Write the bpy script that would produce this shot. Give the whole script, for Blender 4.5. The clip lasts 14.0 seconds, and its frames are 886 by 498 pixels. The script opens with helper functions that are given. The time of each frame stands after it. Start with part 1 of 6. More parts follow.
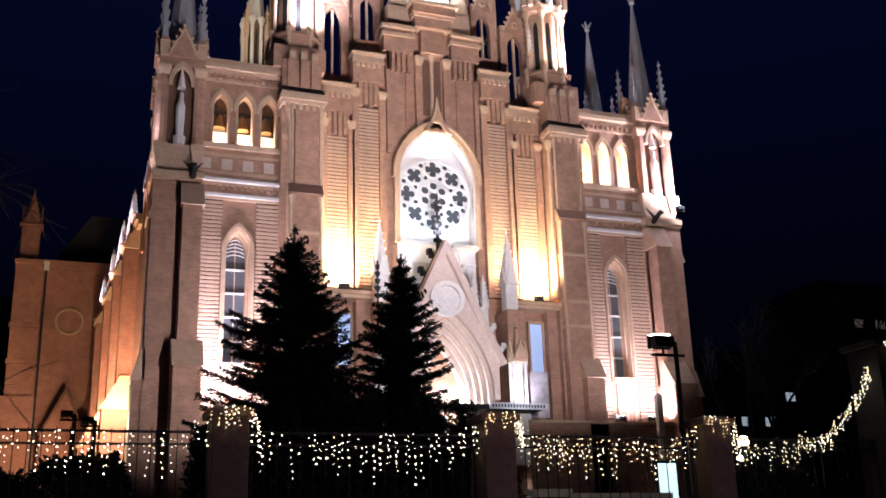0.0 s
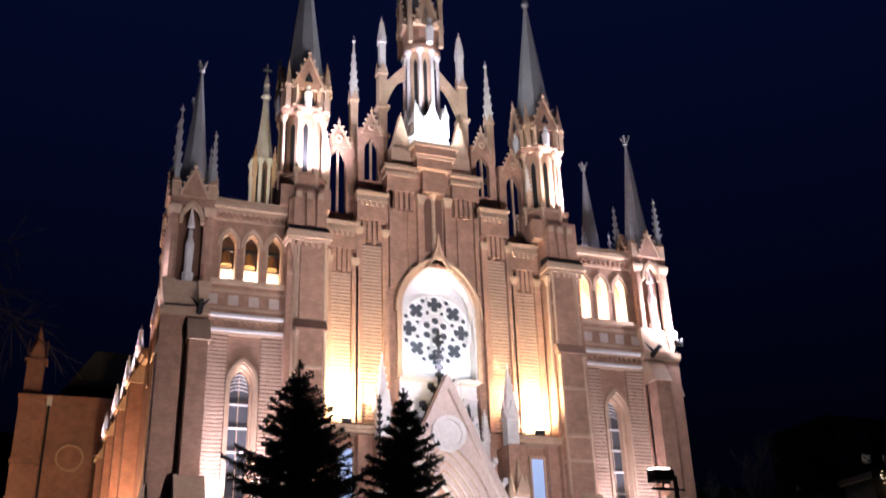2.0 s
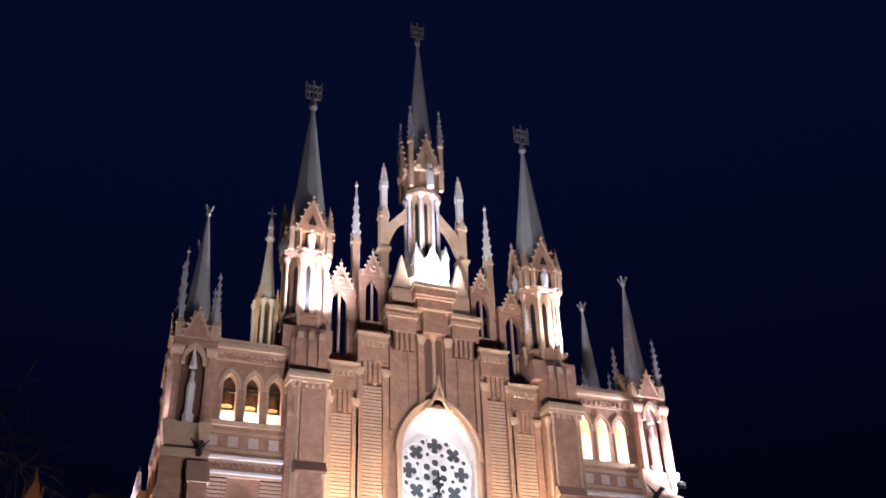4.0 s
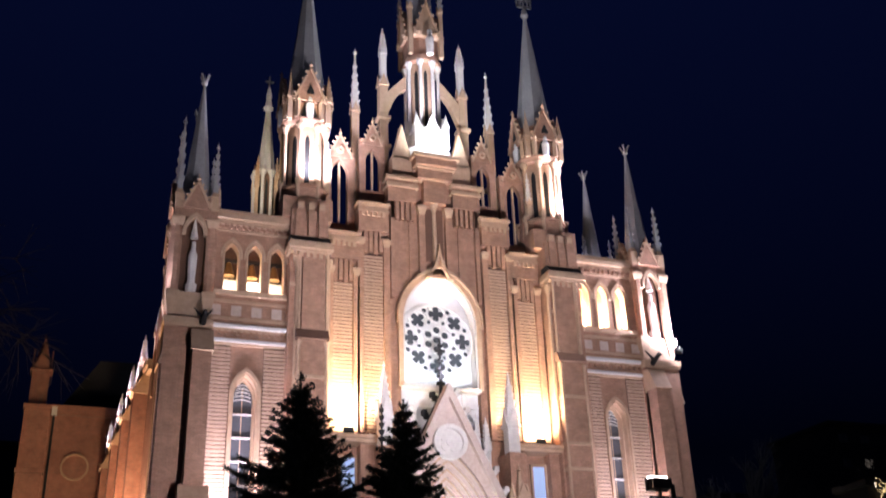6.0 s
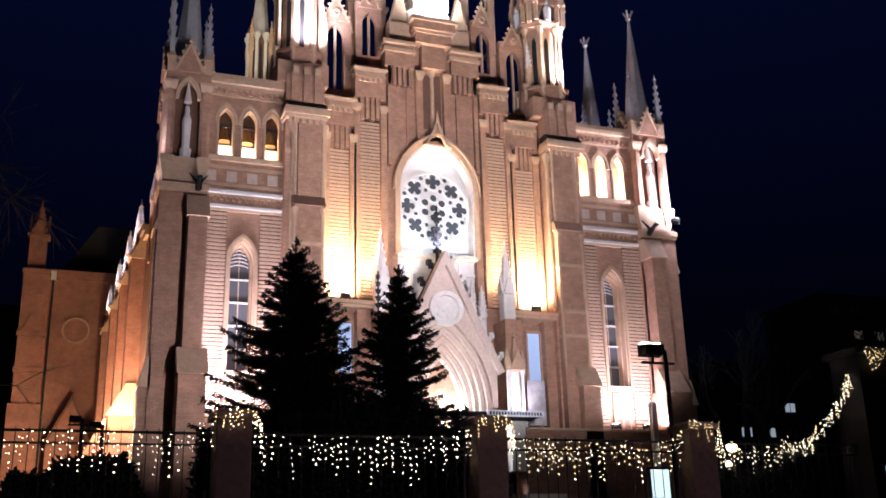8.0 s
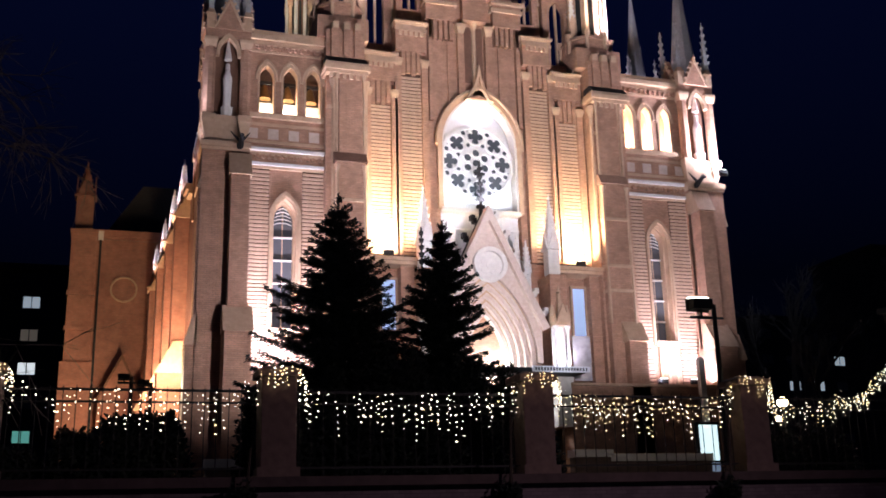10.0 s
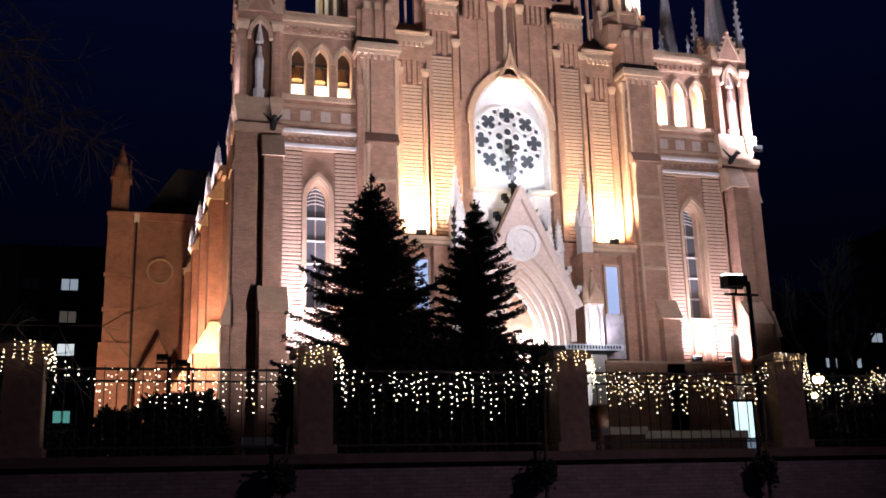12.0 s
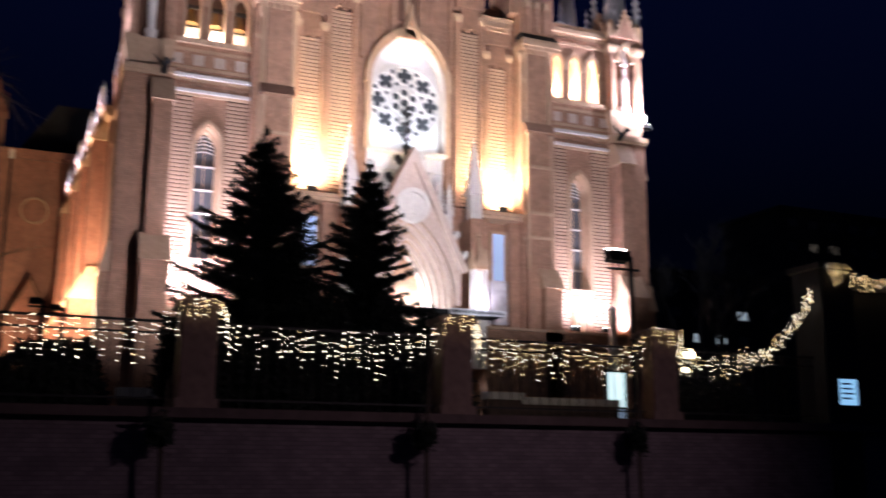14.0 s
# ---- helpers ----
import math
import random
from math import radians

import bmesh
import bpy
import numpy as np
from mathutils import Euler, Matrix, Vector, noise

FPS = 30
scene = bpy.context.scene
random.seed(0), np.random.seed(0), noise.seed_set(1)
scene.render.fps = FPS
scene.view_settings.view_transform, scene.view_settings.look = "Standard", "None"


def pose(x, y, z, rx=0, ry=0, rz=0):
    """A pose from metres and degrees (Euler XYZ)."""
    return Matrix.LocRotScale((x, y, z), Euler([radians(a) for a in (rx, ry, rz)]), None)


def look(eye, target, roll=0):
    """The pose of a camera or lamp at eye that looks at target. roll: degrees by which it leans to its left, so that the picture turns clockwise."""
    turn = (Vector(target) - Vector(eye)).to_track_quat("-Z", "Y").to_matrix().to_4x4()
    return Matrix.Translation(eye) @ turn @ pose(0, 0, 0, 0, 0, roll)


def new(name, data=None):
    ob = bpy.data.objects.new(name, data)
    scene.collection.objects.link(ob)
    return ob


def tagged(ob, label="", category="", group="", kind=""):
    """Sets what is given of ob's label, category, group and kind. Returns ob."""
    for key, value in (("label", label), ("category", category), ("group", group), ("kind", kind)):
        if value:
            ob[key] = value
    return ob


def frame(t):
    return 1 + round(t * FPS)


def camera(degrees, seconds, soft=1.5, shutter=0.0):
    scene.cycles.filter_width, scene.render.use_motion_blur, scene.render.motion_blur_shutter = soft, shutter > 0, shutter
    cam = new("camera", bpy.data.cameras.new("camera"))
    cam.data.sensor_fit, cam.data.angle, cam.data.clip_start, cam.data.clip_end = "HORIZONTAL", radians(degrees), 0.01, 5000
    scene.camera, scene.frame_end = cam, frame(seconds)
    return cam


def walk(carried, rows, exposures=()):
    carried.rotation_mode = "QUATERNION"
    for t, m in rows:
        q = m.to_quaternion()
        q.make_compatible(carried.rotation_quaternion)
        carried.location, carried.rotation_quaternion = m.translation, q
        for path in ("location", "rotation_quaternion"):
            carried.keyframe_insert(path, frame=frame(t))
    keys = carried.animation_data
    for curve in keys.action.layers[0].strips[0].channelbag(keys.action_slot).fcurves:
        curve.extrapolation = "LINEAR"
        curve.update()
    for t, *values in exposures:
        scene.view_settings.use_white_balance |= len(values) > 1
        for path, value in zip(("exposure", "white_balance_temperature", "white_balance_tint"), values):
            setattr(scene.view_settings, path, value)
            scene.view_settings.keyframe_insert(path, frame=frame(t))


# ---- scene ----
cam = camera(47.45, 14.0, soft=1.7, shutter=0.5)
PATH = [
    (0, (-15.877, -41.760, 1.932), (-15.1898, -39.9739, 2.5142), -1.79),
    (0.5, (-15.902, -41.896, 1.895), (-15.2198, -40.1201, 2.5103), -1.75),
    (1, (-15.961, -42.079, 1.770), (-15.2849, -40.3200, 2.4410), -1.79),
    (1.5, (-16.012, -42.300, 1.706), (-15.3450, -40.5673, 2.4484), -1.87),
    (2, (-16.171, -42.549, 1.664), (-15.5126, -40.8525, 2.4942), -1.96),
    (2.5, (-16.322, -42.845, 1.623), (-15.6798, -41.1972, 2.5574), -2.31),
    (3, (-16.455, -43.019, 1.502), (-15.8298, -41.4295, 2.5436), -2.19),
    (3.2, (-16.450, -43.041, 1.504), (-15.8306, -41.4710, 2.5764), -2.09),
    (5.3, (-16.260, -43.298, 1.577), (-15.6388, -41.6805, 2.5764), -2.13),
    (5.5, (-16.260, -43.281, 1.586), (-15.6317, -41.6415, 2.5442), -2.15),
    (6, (-16.200, -43.031, 1.653), (-15.5500, -41.3370, 2.4941), -2.16),
    (6.5, (-16.140, -42.987, 1.637), (-15.4780, -41.2583, 2.3950), -1.92),
    (7, (-16.129, -42.956, 1.611), (-15.4587, -41.2049, 2.3076), -1.73),
    (7.5, (-16.096, -42.826, 1.625), (-15.4196, -41.0578, 2.2697), -1.59),
    (8, (-16.046, -42.756, 1.620), (-15.3675, -40.9742, 2.2228), -1.59),
    (8.2, (-16.099, -42.720, 1.591), (-15.4153, -40.9355, 2.1811), -1.69),
    (10.5, (-15.913, -42.415, 1.722), (-15.3407, -40.5679, 2.2325), -1.50),
    (11, (-15.937, -42.434, 1.698), (-15.3866, -40.5777, 2.1999), -1.50),
    (11.5, (-16.034, -42.519, 1.610), (-15.4873, -40.6598, 2.1049), -1.48),
    (12, (-15.996, -42.527, 1.677), (-15.4510, -40.6649, 2.1604), -1.54),
    (12.5, (-16.093, -42.621, 1.626), (-15.5428, -40.7580, 2.1041), -1.42),
    (13, (-16.216, -42.723, 1.630), (-15.6562, -40.8594, 2.0921), -0.77),
    (13.5, (-16.295, -42.641, 1.692), (-15.7196, -40.7752, 2.1269), 0.27),
    (14, (-16.161, -42.454, 1.730), (-15.3962, -40.6510, 2.1334), 0.42),
]
walk(cam, [(t, look(eye, target, roll)) for t, eye, target, roll in PATH])

scene.world = bpy.data.worlds.new("night_sky")
scene.world.use_nodes = True
wn = scene.world.node_tree
bg = wn.nodes["Background"]
grad = wn.nodes.new("ShaderNodeTexCoord")
sep = wn.nodes.new("ShaderNodeSeparateXYZ")
ramp = wn.nodes.new("ShaderNodeValToRGB")
ramp.color_ramp.elements[0].position, ramp.color_ramp.elements[0].color = 0.22, (0.0003, 0.0006, 0.0030, 1)
ramp.color_ramp.elements[1].position, ramp.color_ramp.elements[1].color = 0.62, (0.0014, 0.0029, 0.0185, 1)
wn.links.new(grad.outputs["Generated"], sep.inputs[0])
wn.links.new(sep.outputs["Z"], ramp.inputs[0])
wn.links.new(ramp.outputs[0], bg.inputs["Color"])
bg.inputs["Strength"].default_value = 1.0

WARM, PINK, WHITE, COLD, SODIUM = (1.0, 0.80, 0.55), (0.95, 0.92, 1.13), (0.95, 0.93, 1.28), (0.84, 0.96, 1.14), (1.0, 0.61, 0.40)


def spot(name, eye, target, watts, colour, degrees=110, blend=0.8, size=0.15):
    data = bpy.data.lights.new(name, "SPOT")
    data.energy, data.color, data.spot_size, data.spot_blend, data.shadow_soft_size = watts, colour, radians(degrees), blend, size
    ob = new(name, data)
    ob.matrix_world = look(eye, target)
    return ob


def bulb(name, at, watts, colour, size=0.15):
    data = bpy.data.lights.new(name, "POINT")
    data.energy, data.color, data.shadow_soft_size = watts, colour, size
    ob = new(name, data)
    ob.location = at
    return ob


# floodlights on masts in the yard; the left pair is added, its mast unseen
spot("yard_flood_light", (0.7, -15.5, 8.0), (5.0, 0.0, 19.0), 6300, PINK, 80, 0.4)
spot("yard_flood_light", (0.7, -15.5, 8.0), (-2.0, 0.0, 26.0), 6300, PINK, 70, 0.6)
spot("yard_flood_light", (0.7, -15.5, 8.0), (0.0, 1.0, 38.0), 6500, PINK, 48, 0.8)
spot("yard_flood_light", (-8.6, -14.6, 7.0), (-8.5, 0.0, 17.5), 4700, PINK, 96, 0.5)
spot("yard_flood_light", (-8.6, -14.6, 7.0), (-6.0, 1.0, 34.0), 3800, PINK, 50, 0.8)
for sx in (-1, 1):
    # ledge beside the rose window
    spot("ledge_light", (sx * 5.05, -0.50, 13.55), (sx * 4.9, 0.6, 15.6), 1100, WARM, 160, 1)
    spot("ledge_light", (sx * 4.5, -0.50, 13.55), (sx * 4.6, 0.6, 15.6), 1100, WARM, 160, 1)
    spot("ledge_light", (sx * 4.8, -0.75, 13.6), (sx * 4.7, 0.3, 19.0), 2600, WARM, 120, 1)
    spot("ledge_light", (sx * 3.1, -0.45, 14.0), (sx * 3.1, 0.6, 16.2), 1800, WARM, 160, 1)
    spot("ledge_light", (sx * 3.4, -0.6, 13.9), (sx * 3.2, 0.4, 19.5), 1200, WARM, 120, 1)
    # lancet bays, lit from the plinth
    for bx in (7.9, 9.25, 10.6):
        spot("bay_light", (sx * bx, -1.46, 7.72), (sx * bx, 0.1, 13.5), 2300 if sx < 0 else 1050, WHITE, 150, 1)
# main towers
spot("tower_light", (-6.55, -0.95, 25.95), (-6.6, 0.0, 28.2), 2300, WHITE, 140, 1)
spot("tower_light", (-5.75, -0.5, 25.95), (-6.4, 0.2, 28.6), 1100, WHITE, 140, 1)
spot("tower_light", (-6.72, -0.95, 29.5), (-6.72, -0.3, 30.3), 90, (1.0, 0.86, 0.66), 110, 1)
spot("tower_light", (7.75, -0.35, 25.85), (6.95, 0.4, 28.4), 4500, WHITE, 140, 1)
spot("tower_light", (6.6, -1.2, 25.95), (6.6, 0.1, 28.6), 260, WARM, 140, 1)
# bell chambers
for bx, low, high in ((8.05, 50, 520), (9.10, 170, 680), (10.17, 65, 680)):
    bulb("belfry_light", (-bx, 0.70, 19.80), low, (1.0, 0.93, 0.82), 0.1)
    bulb("belfry_light", (bx, 0.95, 20.4), high, (1.0, 0.92, 0.76), 0.15)
# rose window and its blind wall
spot("rose_light", (-1.3, -0.15, 16.0), (-0.3, 0.95, 19.0), 170, COLD, 150, 1)
spot("rose_light", (1.3, -0.15, 16.0), (0.3, 0.95, 19.0), 170, COLD, 150, 1)
spot("rose_light", (0, -0.1, 16.1), (0.1, 0.8, 21.3), 640, WHITE, 80, 1)
# added lamp with no fixture, brightens the arch head
spot("rose_light", (0.1, 0.2, 20.55), (0.12, 1.0, 21.2), 60, WHITE, 150, 1)
# lantern
spot("lantern_light", (-0.5, -0.95, 28.4), (0, 0.5, 31), 850, COLD, 150, 1)
spot("lantern_light", (0.8, -0.85, 28.4), (0.2, 0.8, 33), 1050, COLD, 140, 1)
spot("lantern_light", (-0.1, -0.95, 30.0), (0, 0.4, 36), 1100, WHITE, 90, 1)
# portal
bulb("portal_light", (0.15, -0.15, 8.25), 520, COLD, 0.2)
spot("portal_light", (1.9, -2.3, 7.9), (1.0, -0.6, 12), 110, WHITE, 130, 1)
spot("portal_light", (-1.9, -2.3, 7.9), (-1.0, -0.6, 12), 110, WHITE, 130, 1)
spot("niche_light", (3.3, -1.9, 8.2), (3.3, -1.0, 9.5), 240, WHITE, 120, 1)
# corner turrets
spot("turret_light", (12.85, -1.55, 18.6), (12.4, -0.4, 21.5), 4200, WHITE, 150, 1)
spot("turret_light", (13.5, -0.6, 18.7), (12.9, 0.2, 22.0), 2600, WHITE, 140, 1)
spot("turret_light", (-13.9, -0.6, 18.9), (-13.0, 0.5, 22), 420, WHITE, 120, 1)
bulb("turret_light", (13.35, -1.15, 18.9), 420, WHITE, 0.15)
# unseen lamps added at roof level, brighten the turret and spire behind the front
spot("roof_fill_light", (-9.6, 0.4, 24.0), (-7.8, 6.0, 31.0), 2300, (1.0, 0.90, 0.76), 60, 1)
spot("roof_fill_light", (10.2, 3.4, 24.2), (11.6, 5.0, 27.0), 160, WHITE, 90, 1)
# flank and transept
FLANK_TURN = 0.037


def on_flank(x, y, z):
    """A place beside the flank, which runs slightly off the square of the front."""
    return (0.69 + x - y * FLANK_TURN, y + x * FLANK_TURN, z)


for y, watts in ((2.6, 1500), (5.2, 3400), (9.5, 5200), (14.7, 4600), (20.5, 1300)):
    spot("flank_light", on_flank(-14.75, y, 7.0), on_flank(-13.2, y + 0.3, 11.5), watts, SODIUM, 105, 1)
spot("flank_light", on_flank(-14.6, 24.0, 7.0), (-15.0, 28.0, 10.5), 470, SODIUM, 140, 1)
for y in (3.6, 9.0, 13.4, 18.4):
    bulb("flank_light", on_flank(-14.15, y, 7.7), 1500, (1.0, 0.82, 0.58), 0.12)
for y, watts in ((1.6, 110), (4.4, 130), (7.0, 220), (9.5, 260), (12.0, 300), (14.7, 330), (17.5, 330), (20.5, 330), (23.5, 330)):
    spot("eaves_light", on_flank(-14.1, y - 0.3, 17.6), on_flank(-13.6, y, 18.6), watts, WHITE, 95, 1)
spot("eaves_light", (-13.75, 0.0, 17.9), (-12.9, 0.4, 19.3), 90, WHITE, 110, 1)
# street lamp behind the camera
spot("street_lamp_light", (-1.5, -35.0, 9.0), (-11.0, -21, 1.6), 1050, (1.0, 0.70, 0.86), 105, 1, 0.3)


# ---- materials ----
def nodes_of(name, rough=0.8, metal=0.0):
    m = bpy.data.materials.new(name)
    m.use_nodes = True
    b = m.node_tree.nodes["Principled BSDF"]
    b.inputs["Roughness"].default_value, b.inputs["Metallic"].default_value = rough, metal
    return m, m.node_tree, b


def surface(name, a, b, fine=6.0, coarse=0.7, rough=0.8, metal=0.0, bump=0.02, each=0.0, stretch=(1, 1, 1)):
    """A mottled surface between the colours a and b: fine grain, coarse stains, relief."""
    m, t, bsdf = nodes_of(name, rough, metal)
    tc = t.nodes.new("ShaderNodeTexCoord")
    mp = t.nodes.new("ShaderNodeMapping")
    mp.inputs["Scale"].default_value = stretch
    n1, n2 = t.nodes.new("ShaderNodeTexNoise"), t.nodes.new("ShaderNodeTexNoise")
    n1.inputs["Scale"].default_value, n1.inputs["Detail"].default_value = fine, 6
    n2.inputs["Scale"].default_value, n2.inputs["Detail"].default_value = coarse, 5
    mixf = t.nodes.new("ShaderNodeMath")
    mixf.operation = "MULTIPLY_ADD"
    mixf.inputs[1].default_value = 0.55
    half = t.nodes.new("ShaderNodeMath")
    half.operation = "MULTIPLY"
    half.inputs[1].default_value = 0.55
    cr = t.nodes.new("ShaderNodeValToRGB")
    cr.color_ramp.elements[0].position, cr.color_ramp.elements[1].position = 0.32, 0.76
    cr.color_ramp.elements[0].color, cr.color_ramp.elements[1].color = (*a, 1), (*b, 1)
    ln = t.links.new
    ln(tc.outputs["Object"], mp.inputs[0])
    ln(mp.outputs[0], n1.inputs["Vector"])
    ln(mp.outputs[0], n2.inputs["Vector"])
    ln(n2.outputs["Fac"], half.inputs[0])
    ln(n1.outputs["Fac"], mixf.inputs[0])
    ln(half.outputs[0], mixf.inputs[2])
    last = mixf.outputs[0]
    if each:
        info = t.nodes.new("ShaderNodeObjectInfo")
        add = t.nodes.new("ShaderNodeMath")
        add.operation = "MULTIPLY_ADD"
        add.inputs[1].default_value = each
        ln(info.outputs["Random"], add.inputs[0])
        ln(last, add.inputs[2])
        last = add.outputs[0]
    ln(last, cr.inputs[0])
    ln(cr.outputs[0], bsdf.inputs["Base Color"])
    if bump:
        bp = t.nodes.new("ShaderNodeBump")
        bp.inputs["Distance"].default_value = bump
        bp.inputs["Strength"].default_value = 0.7
        ln(n1.outputs["Fac"], bp.inputs["Height"])
        ln(bp.outputs[0], bsdf.inputs["Normal"])
    return m


def brickwork(name, a, b, mortar, bump=0.012):
    """Courses of brick 25 cm long, seen on walls that run along x or along y."""
    m, t, bsdf = nodes_of(name, 0.85)
    ln = t.links.new
    tc, sp, cb = t.nodes.new("ShaderNodeTexCoord"), t.nodes.new("ShaderNodeSeparateXYZ"), t.nodes.new("ShaderNodeCombineXYZ")
    ln(tc.outputs["Object"], sp.inputs[0])
    ad = t.nodes.new("ShaderNodeMath")
    ln(sp.outputs["X"], ad.inputs[0])
    ln(sp.outputs["Y"], ad.inputs[1])
    ln(ad.outputs[0], cb.inputs["X"])
    ln(sp.outputs["Z"], cb.inputs["Y"])
    br = t.nodes.new("ShaderNodeTexBrick")
    br.inputs["Scale"].default_value = 1.0
    br.inputs["Brick Width"].default_value, br.inputs["Row Height"].default_value, br.inputs["Mortar Size"].default_value = 0.26, 0.088, 0.008
    br.inputs["Color1"].default_value, br.inputs["Color2"].default_value, br.inputs["Mortar"].default_value = (*a, 1), (*b, 1), (*mortar, 1)
    ln(cb.outputs[0], br.inputs["Vector"])
    ns, ns2 = t.nodes.new("ShaderNodeTexNoise"), t.nodes.new("ShaderNodeTexNoise")
    ns.inputs["Scale"].default_value, ns.inputs["Detail"].default_value = 0.55, 7
    ns2.inputs["Scale"].default_value, ns2.inputs["Detail"].default_value = 2.2, 5
    ln(tc.outputs["Object"], ns.inputs["Vector"])
    ln(tc.outputs["Object"], ns2.inputs["Vector"])
    ns3 = t.nodes.new("ShaderNodeTexNoise")
    ns3.inputs["Scale"].default_value, ns3.inputs["Detail"].default_value = 7.5, 4
    ln(tc.outputs["Object"], ns3.inputs["Vector"])
    av = t.nodes.new("ShaderNodeMath")
    av.operation = "MULTIPLY_ADD"
    av.inputs[1].default_value, av.inputs[2].default_value = 0.5, -0.25
    ln(ns3.outputs["Fac"], av.inputs[0])
    s0, sm = t.nodes.new("ShaderNodeMath"), t.nodes.new("ShaderNodeMath")
    ln(ns.outputs["Fac"], s0.inputs[0])
    ln(ns2.outputs["Fac"], s0.inputs[1])
    ln(s0.outputs[0], sm.inputs[0])
    ln(av.outputs[0], sm.inputs[1])
    mr = t.nodes.new("ShaderNodeMapRange")
    mr.inputs["From Min"].default_value, mr.inputs["From Max"].default_value = 0.65, 1.35
    mr.inputs["To Min"].default_value, mr.inputs["To Max"].default_value = 0.74, 1.16
    ln(sm.outputs[0], mr.inputs["Value"])
    mul = t.nodes.new("ShaderNodeVectorMath")
    mul.operation = "SCALE"
    ln(br.outputs["Color"], mul.inputs[0])
    ln(mr.outputs[0], mul.inputs["Scale"])
    ln(mul.outputs[0], bsdf.inputs["Base Color"])
    bp = t.nodes.new("ShaderNodeBump")
    bp.inputs["Distance"].default_value, bp.inputs["Strength"].default_value = bump, 0.6
    bp.invert = True
    hm = t.nodes.new("ShaderNodeMath")
    hm.operation = "MULTIPLY_ADD"
    hm.inputs[1].default_value = 0.8
    ln(ns3.outputs["Fac"], hm.inputs[0])
    ln(br.outputs["Fac"], hm.inputs[2])
    ln(hm.outputs[0], bp.inputs["Height"])
    ln(bp.outputs[0], bsdf.inputs["Normal"])
    return m


def glow(name, colour, power):
    m, t, b = nodes_of(name, 0.5)
    b.inputs["Base Color"].default_value = (*colour, 1)
    b.inputs["Emission Color"].default_value = (*colour, 1)
    b.inputs["Emission Strength"].default_value = power
    return m


BRICK = brickwork("brick_wall", (0.42, 0.222, 0.135), (0.50, 0.267, 0.168), (0.30, 0.19, 0.125))
RED = brickwork("red_brick_wall", (0.35, 0.145, 0.095), (0.41, 0.175, 0.115), (0.30, 0.17, 0.12))
TRIM = surface("sandstone_trim", (0.43, 0.27, 0.160), (0.59, 0.395, 0.255), 5, 0.8, 0.8)
BAND = surface("brick_band", (0.40, 0.24, 0.15), (0.56, 0.36, 0.24), 7, 0.8, 0.85, each=0.12)
GABLE = surface("pale_gable_stone", (0.50, 0.37, 0.29), (0.68, 0.54, 0.44), 6, 0.8, 0.8)
BACKING = surface("recessed_brick", (0.28, 0.155, 0.10), (0.40, 0.225, 0.145), 7, 0.8, 0.9)
# dark brick, also the painted shade of slots, niches and the left belfry
DARK = surface("dark_and_shaded_brick", (0.13, 0.065, 0.04), (0.20, 0.10, 0.06), 7, 0.8, 0.9)
# band backing, darkened so the gaps read as shaded
GAP_SHADE = surface("gap_shade_brick", (0.045, 0.022, 0.014), (0.085, 0.042, 0.026), 7, 0.8, 0.95)
PALE = surface("pale_stone", (0.58, 0.52, 0.46), (0.76, 0.70, 0.62), 5, 0.9, 0.75)
WHITE_STONE = surface("white_plaster", (0.66, 0.63, 0.58), (0.80, 0.78, 0.74), 4, 0.7, 0.8)
SLATE = surface("grey_metal_spire", (0.27, 0.26, 0.25), (0.42, 0.40, 0.38), 9, 0.9, 0.6)
# roof sheet; its black also paints unlit stonework and shaded openings
ROOF_AND_SHADE = surface("dark_roof_and_shade", (0.010, 0.009, 0.009), (0.022, 0.02, 0.019), 5, 0.6, 0.8)
IRON = surface("black_iron", (0.007, 0.007, 0.008), (0.016, 0.016, 0.016), 20, 2, 0.65, 0.0, 0.002)
GILT = surface("grey_metal_cross", (0.30, 0.28, 0.25), (0.45, 0.42, 0.38), 12, 2, 0.45, 0.6)
BRONZE = surface("bronze_bell", (0.30, 0.17, 0.07), (0.42, 0.25, 0.10), 8, 2, 0.4, 0.8)
FENCE_STONE = surface("brown_fence_stone", (0.13, 0.085, 0.07), (0.23, 0.16, 0.13), 7, 0.9, 0.85)
WALL_BRICK = brickwork("dark_wall_brick", (0.155, 0.12, 0.135), (0.21, 0.165, 0.18), (0.125, 0.10, 0.11))
PLINTH = surface("dark_plinth_stone", (0.06, 0.042, 0.038), (0.13, 0.092, 0.085), 4, 0.5, 0.9)
ASPHALT = surface("wet_asphalt", (0.03, 0.028, 0.028), (0.065, 0.06, 0.058), 12, 0.4, 0.5)
SOIL = surface("frozen_lawn", (0.02, 0.02, 0.016), (0.05, 0.045, 0.035), 5, 0.4, 0.95)
SNOW = surface("old_snow", (0.45, 0.45, 0.47), (0.72, 0.72, 0.74), 3, 0.7, 0.7)
NEEDLE = surface("dark_spruce_needles", (0.004, 0.009, 0.005), (0.010, 0.018, 0.009), 6, 0.8, 0.8, bump=0)
BARK = surface("dark_bark", (0.03, 0.022, 0.016), (0.08, 0.06, 0.045), 14, 2, 0.95)
TWIG = surface("bare_twigs", (0.16, 0.14, 0.10), (0.30, 0.26, 0.19), 14, 2, 0.9, bump=0)
HOUSE = surface("dark_house_wall", (0.012, 0.012, 0.014), (0.03, 0.028, 0.03), 2, 0.2, 0.9)
FAR_TREE = surface("far_tree_twigs", (0.006, 0.007, 0.008), (0.016, 0.016, 0.016), 3, 0.4, 0.95, bump=0)
GLASS, gt, gb = nodes_of("leaded_window_glass", 0.18)
gb.inputs["Base Color"].default_value = (0.10, 0.10, 0.105, 1)
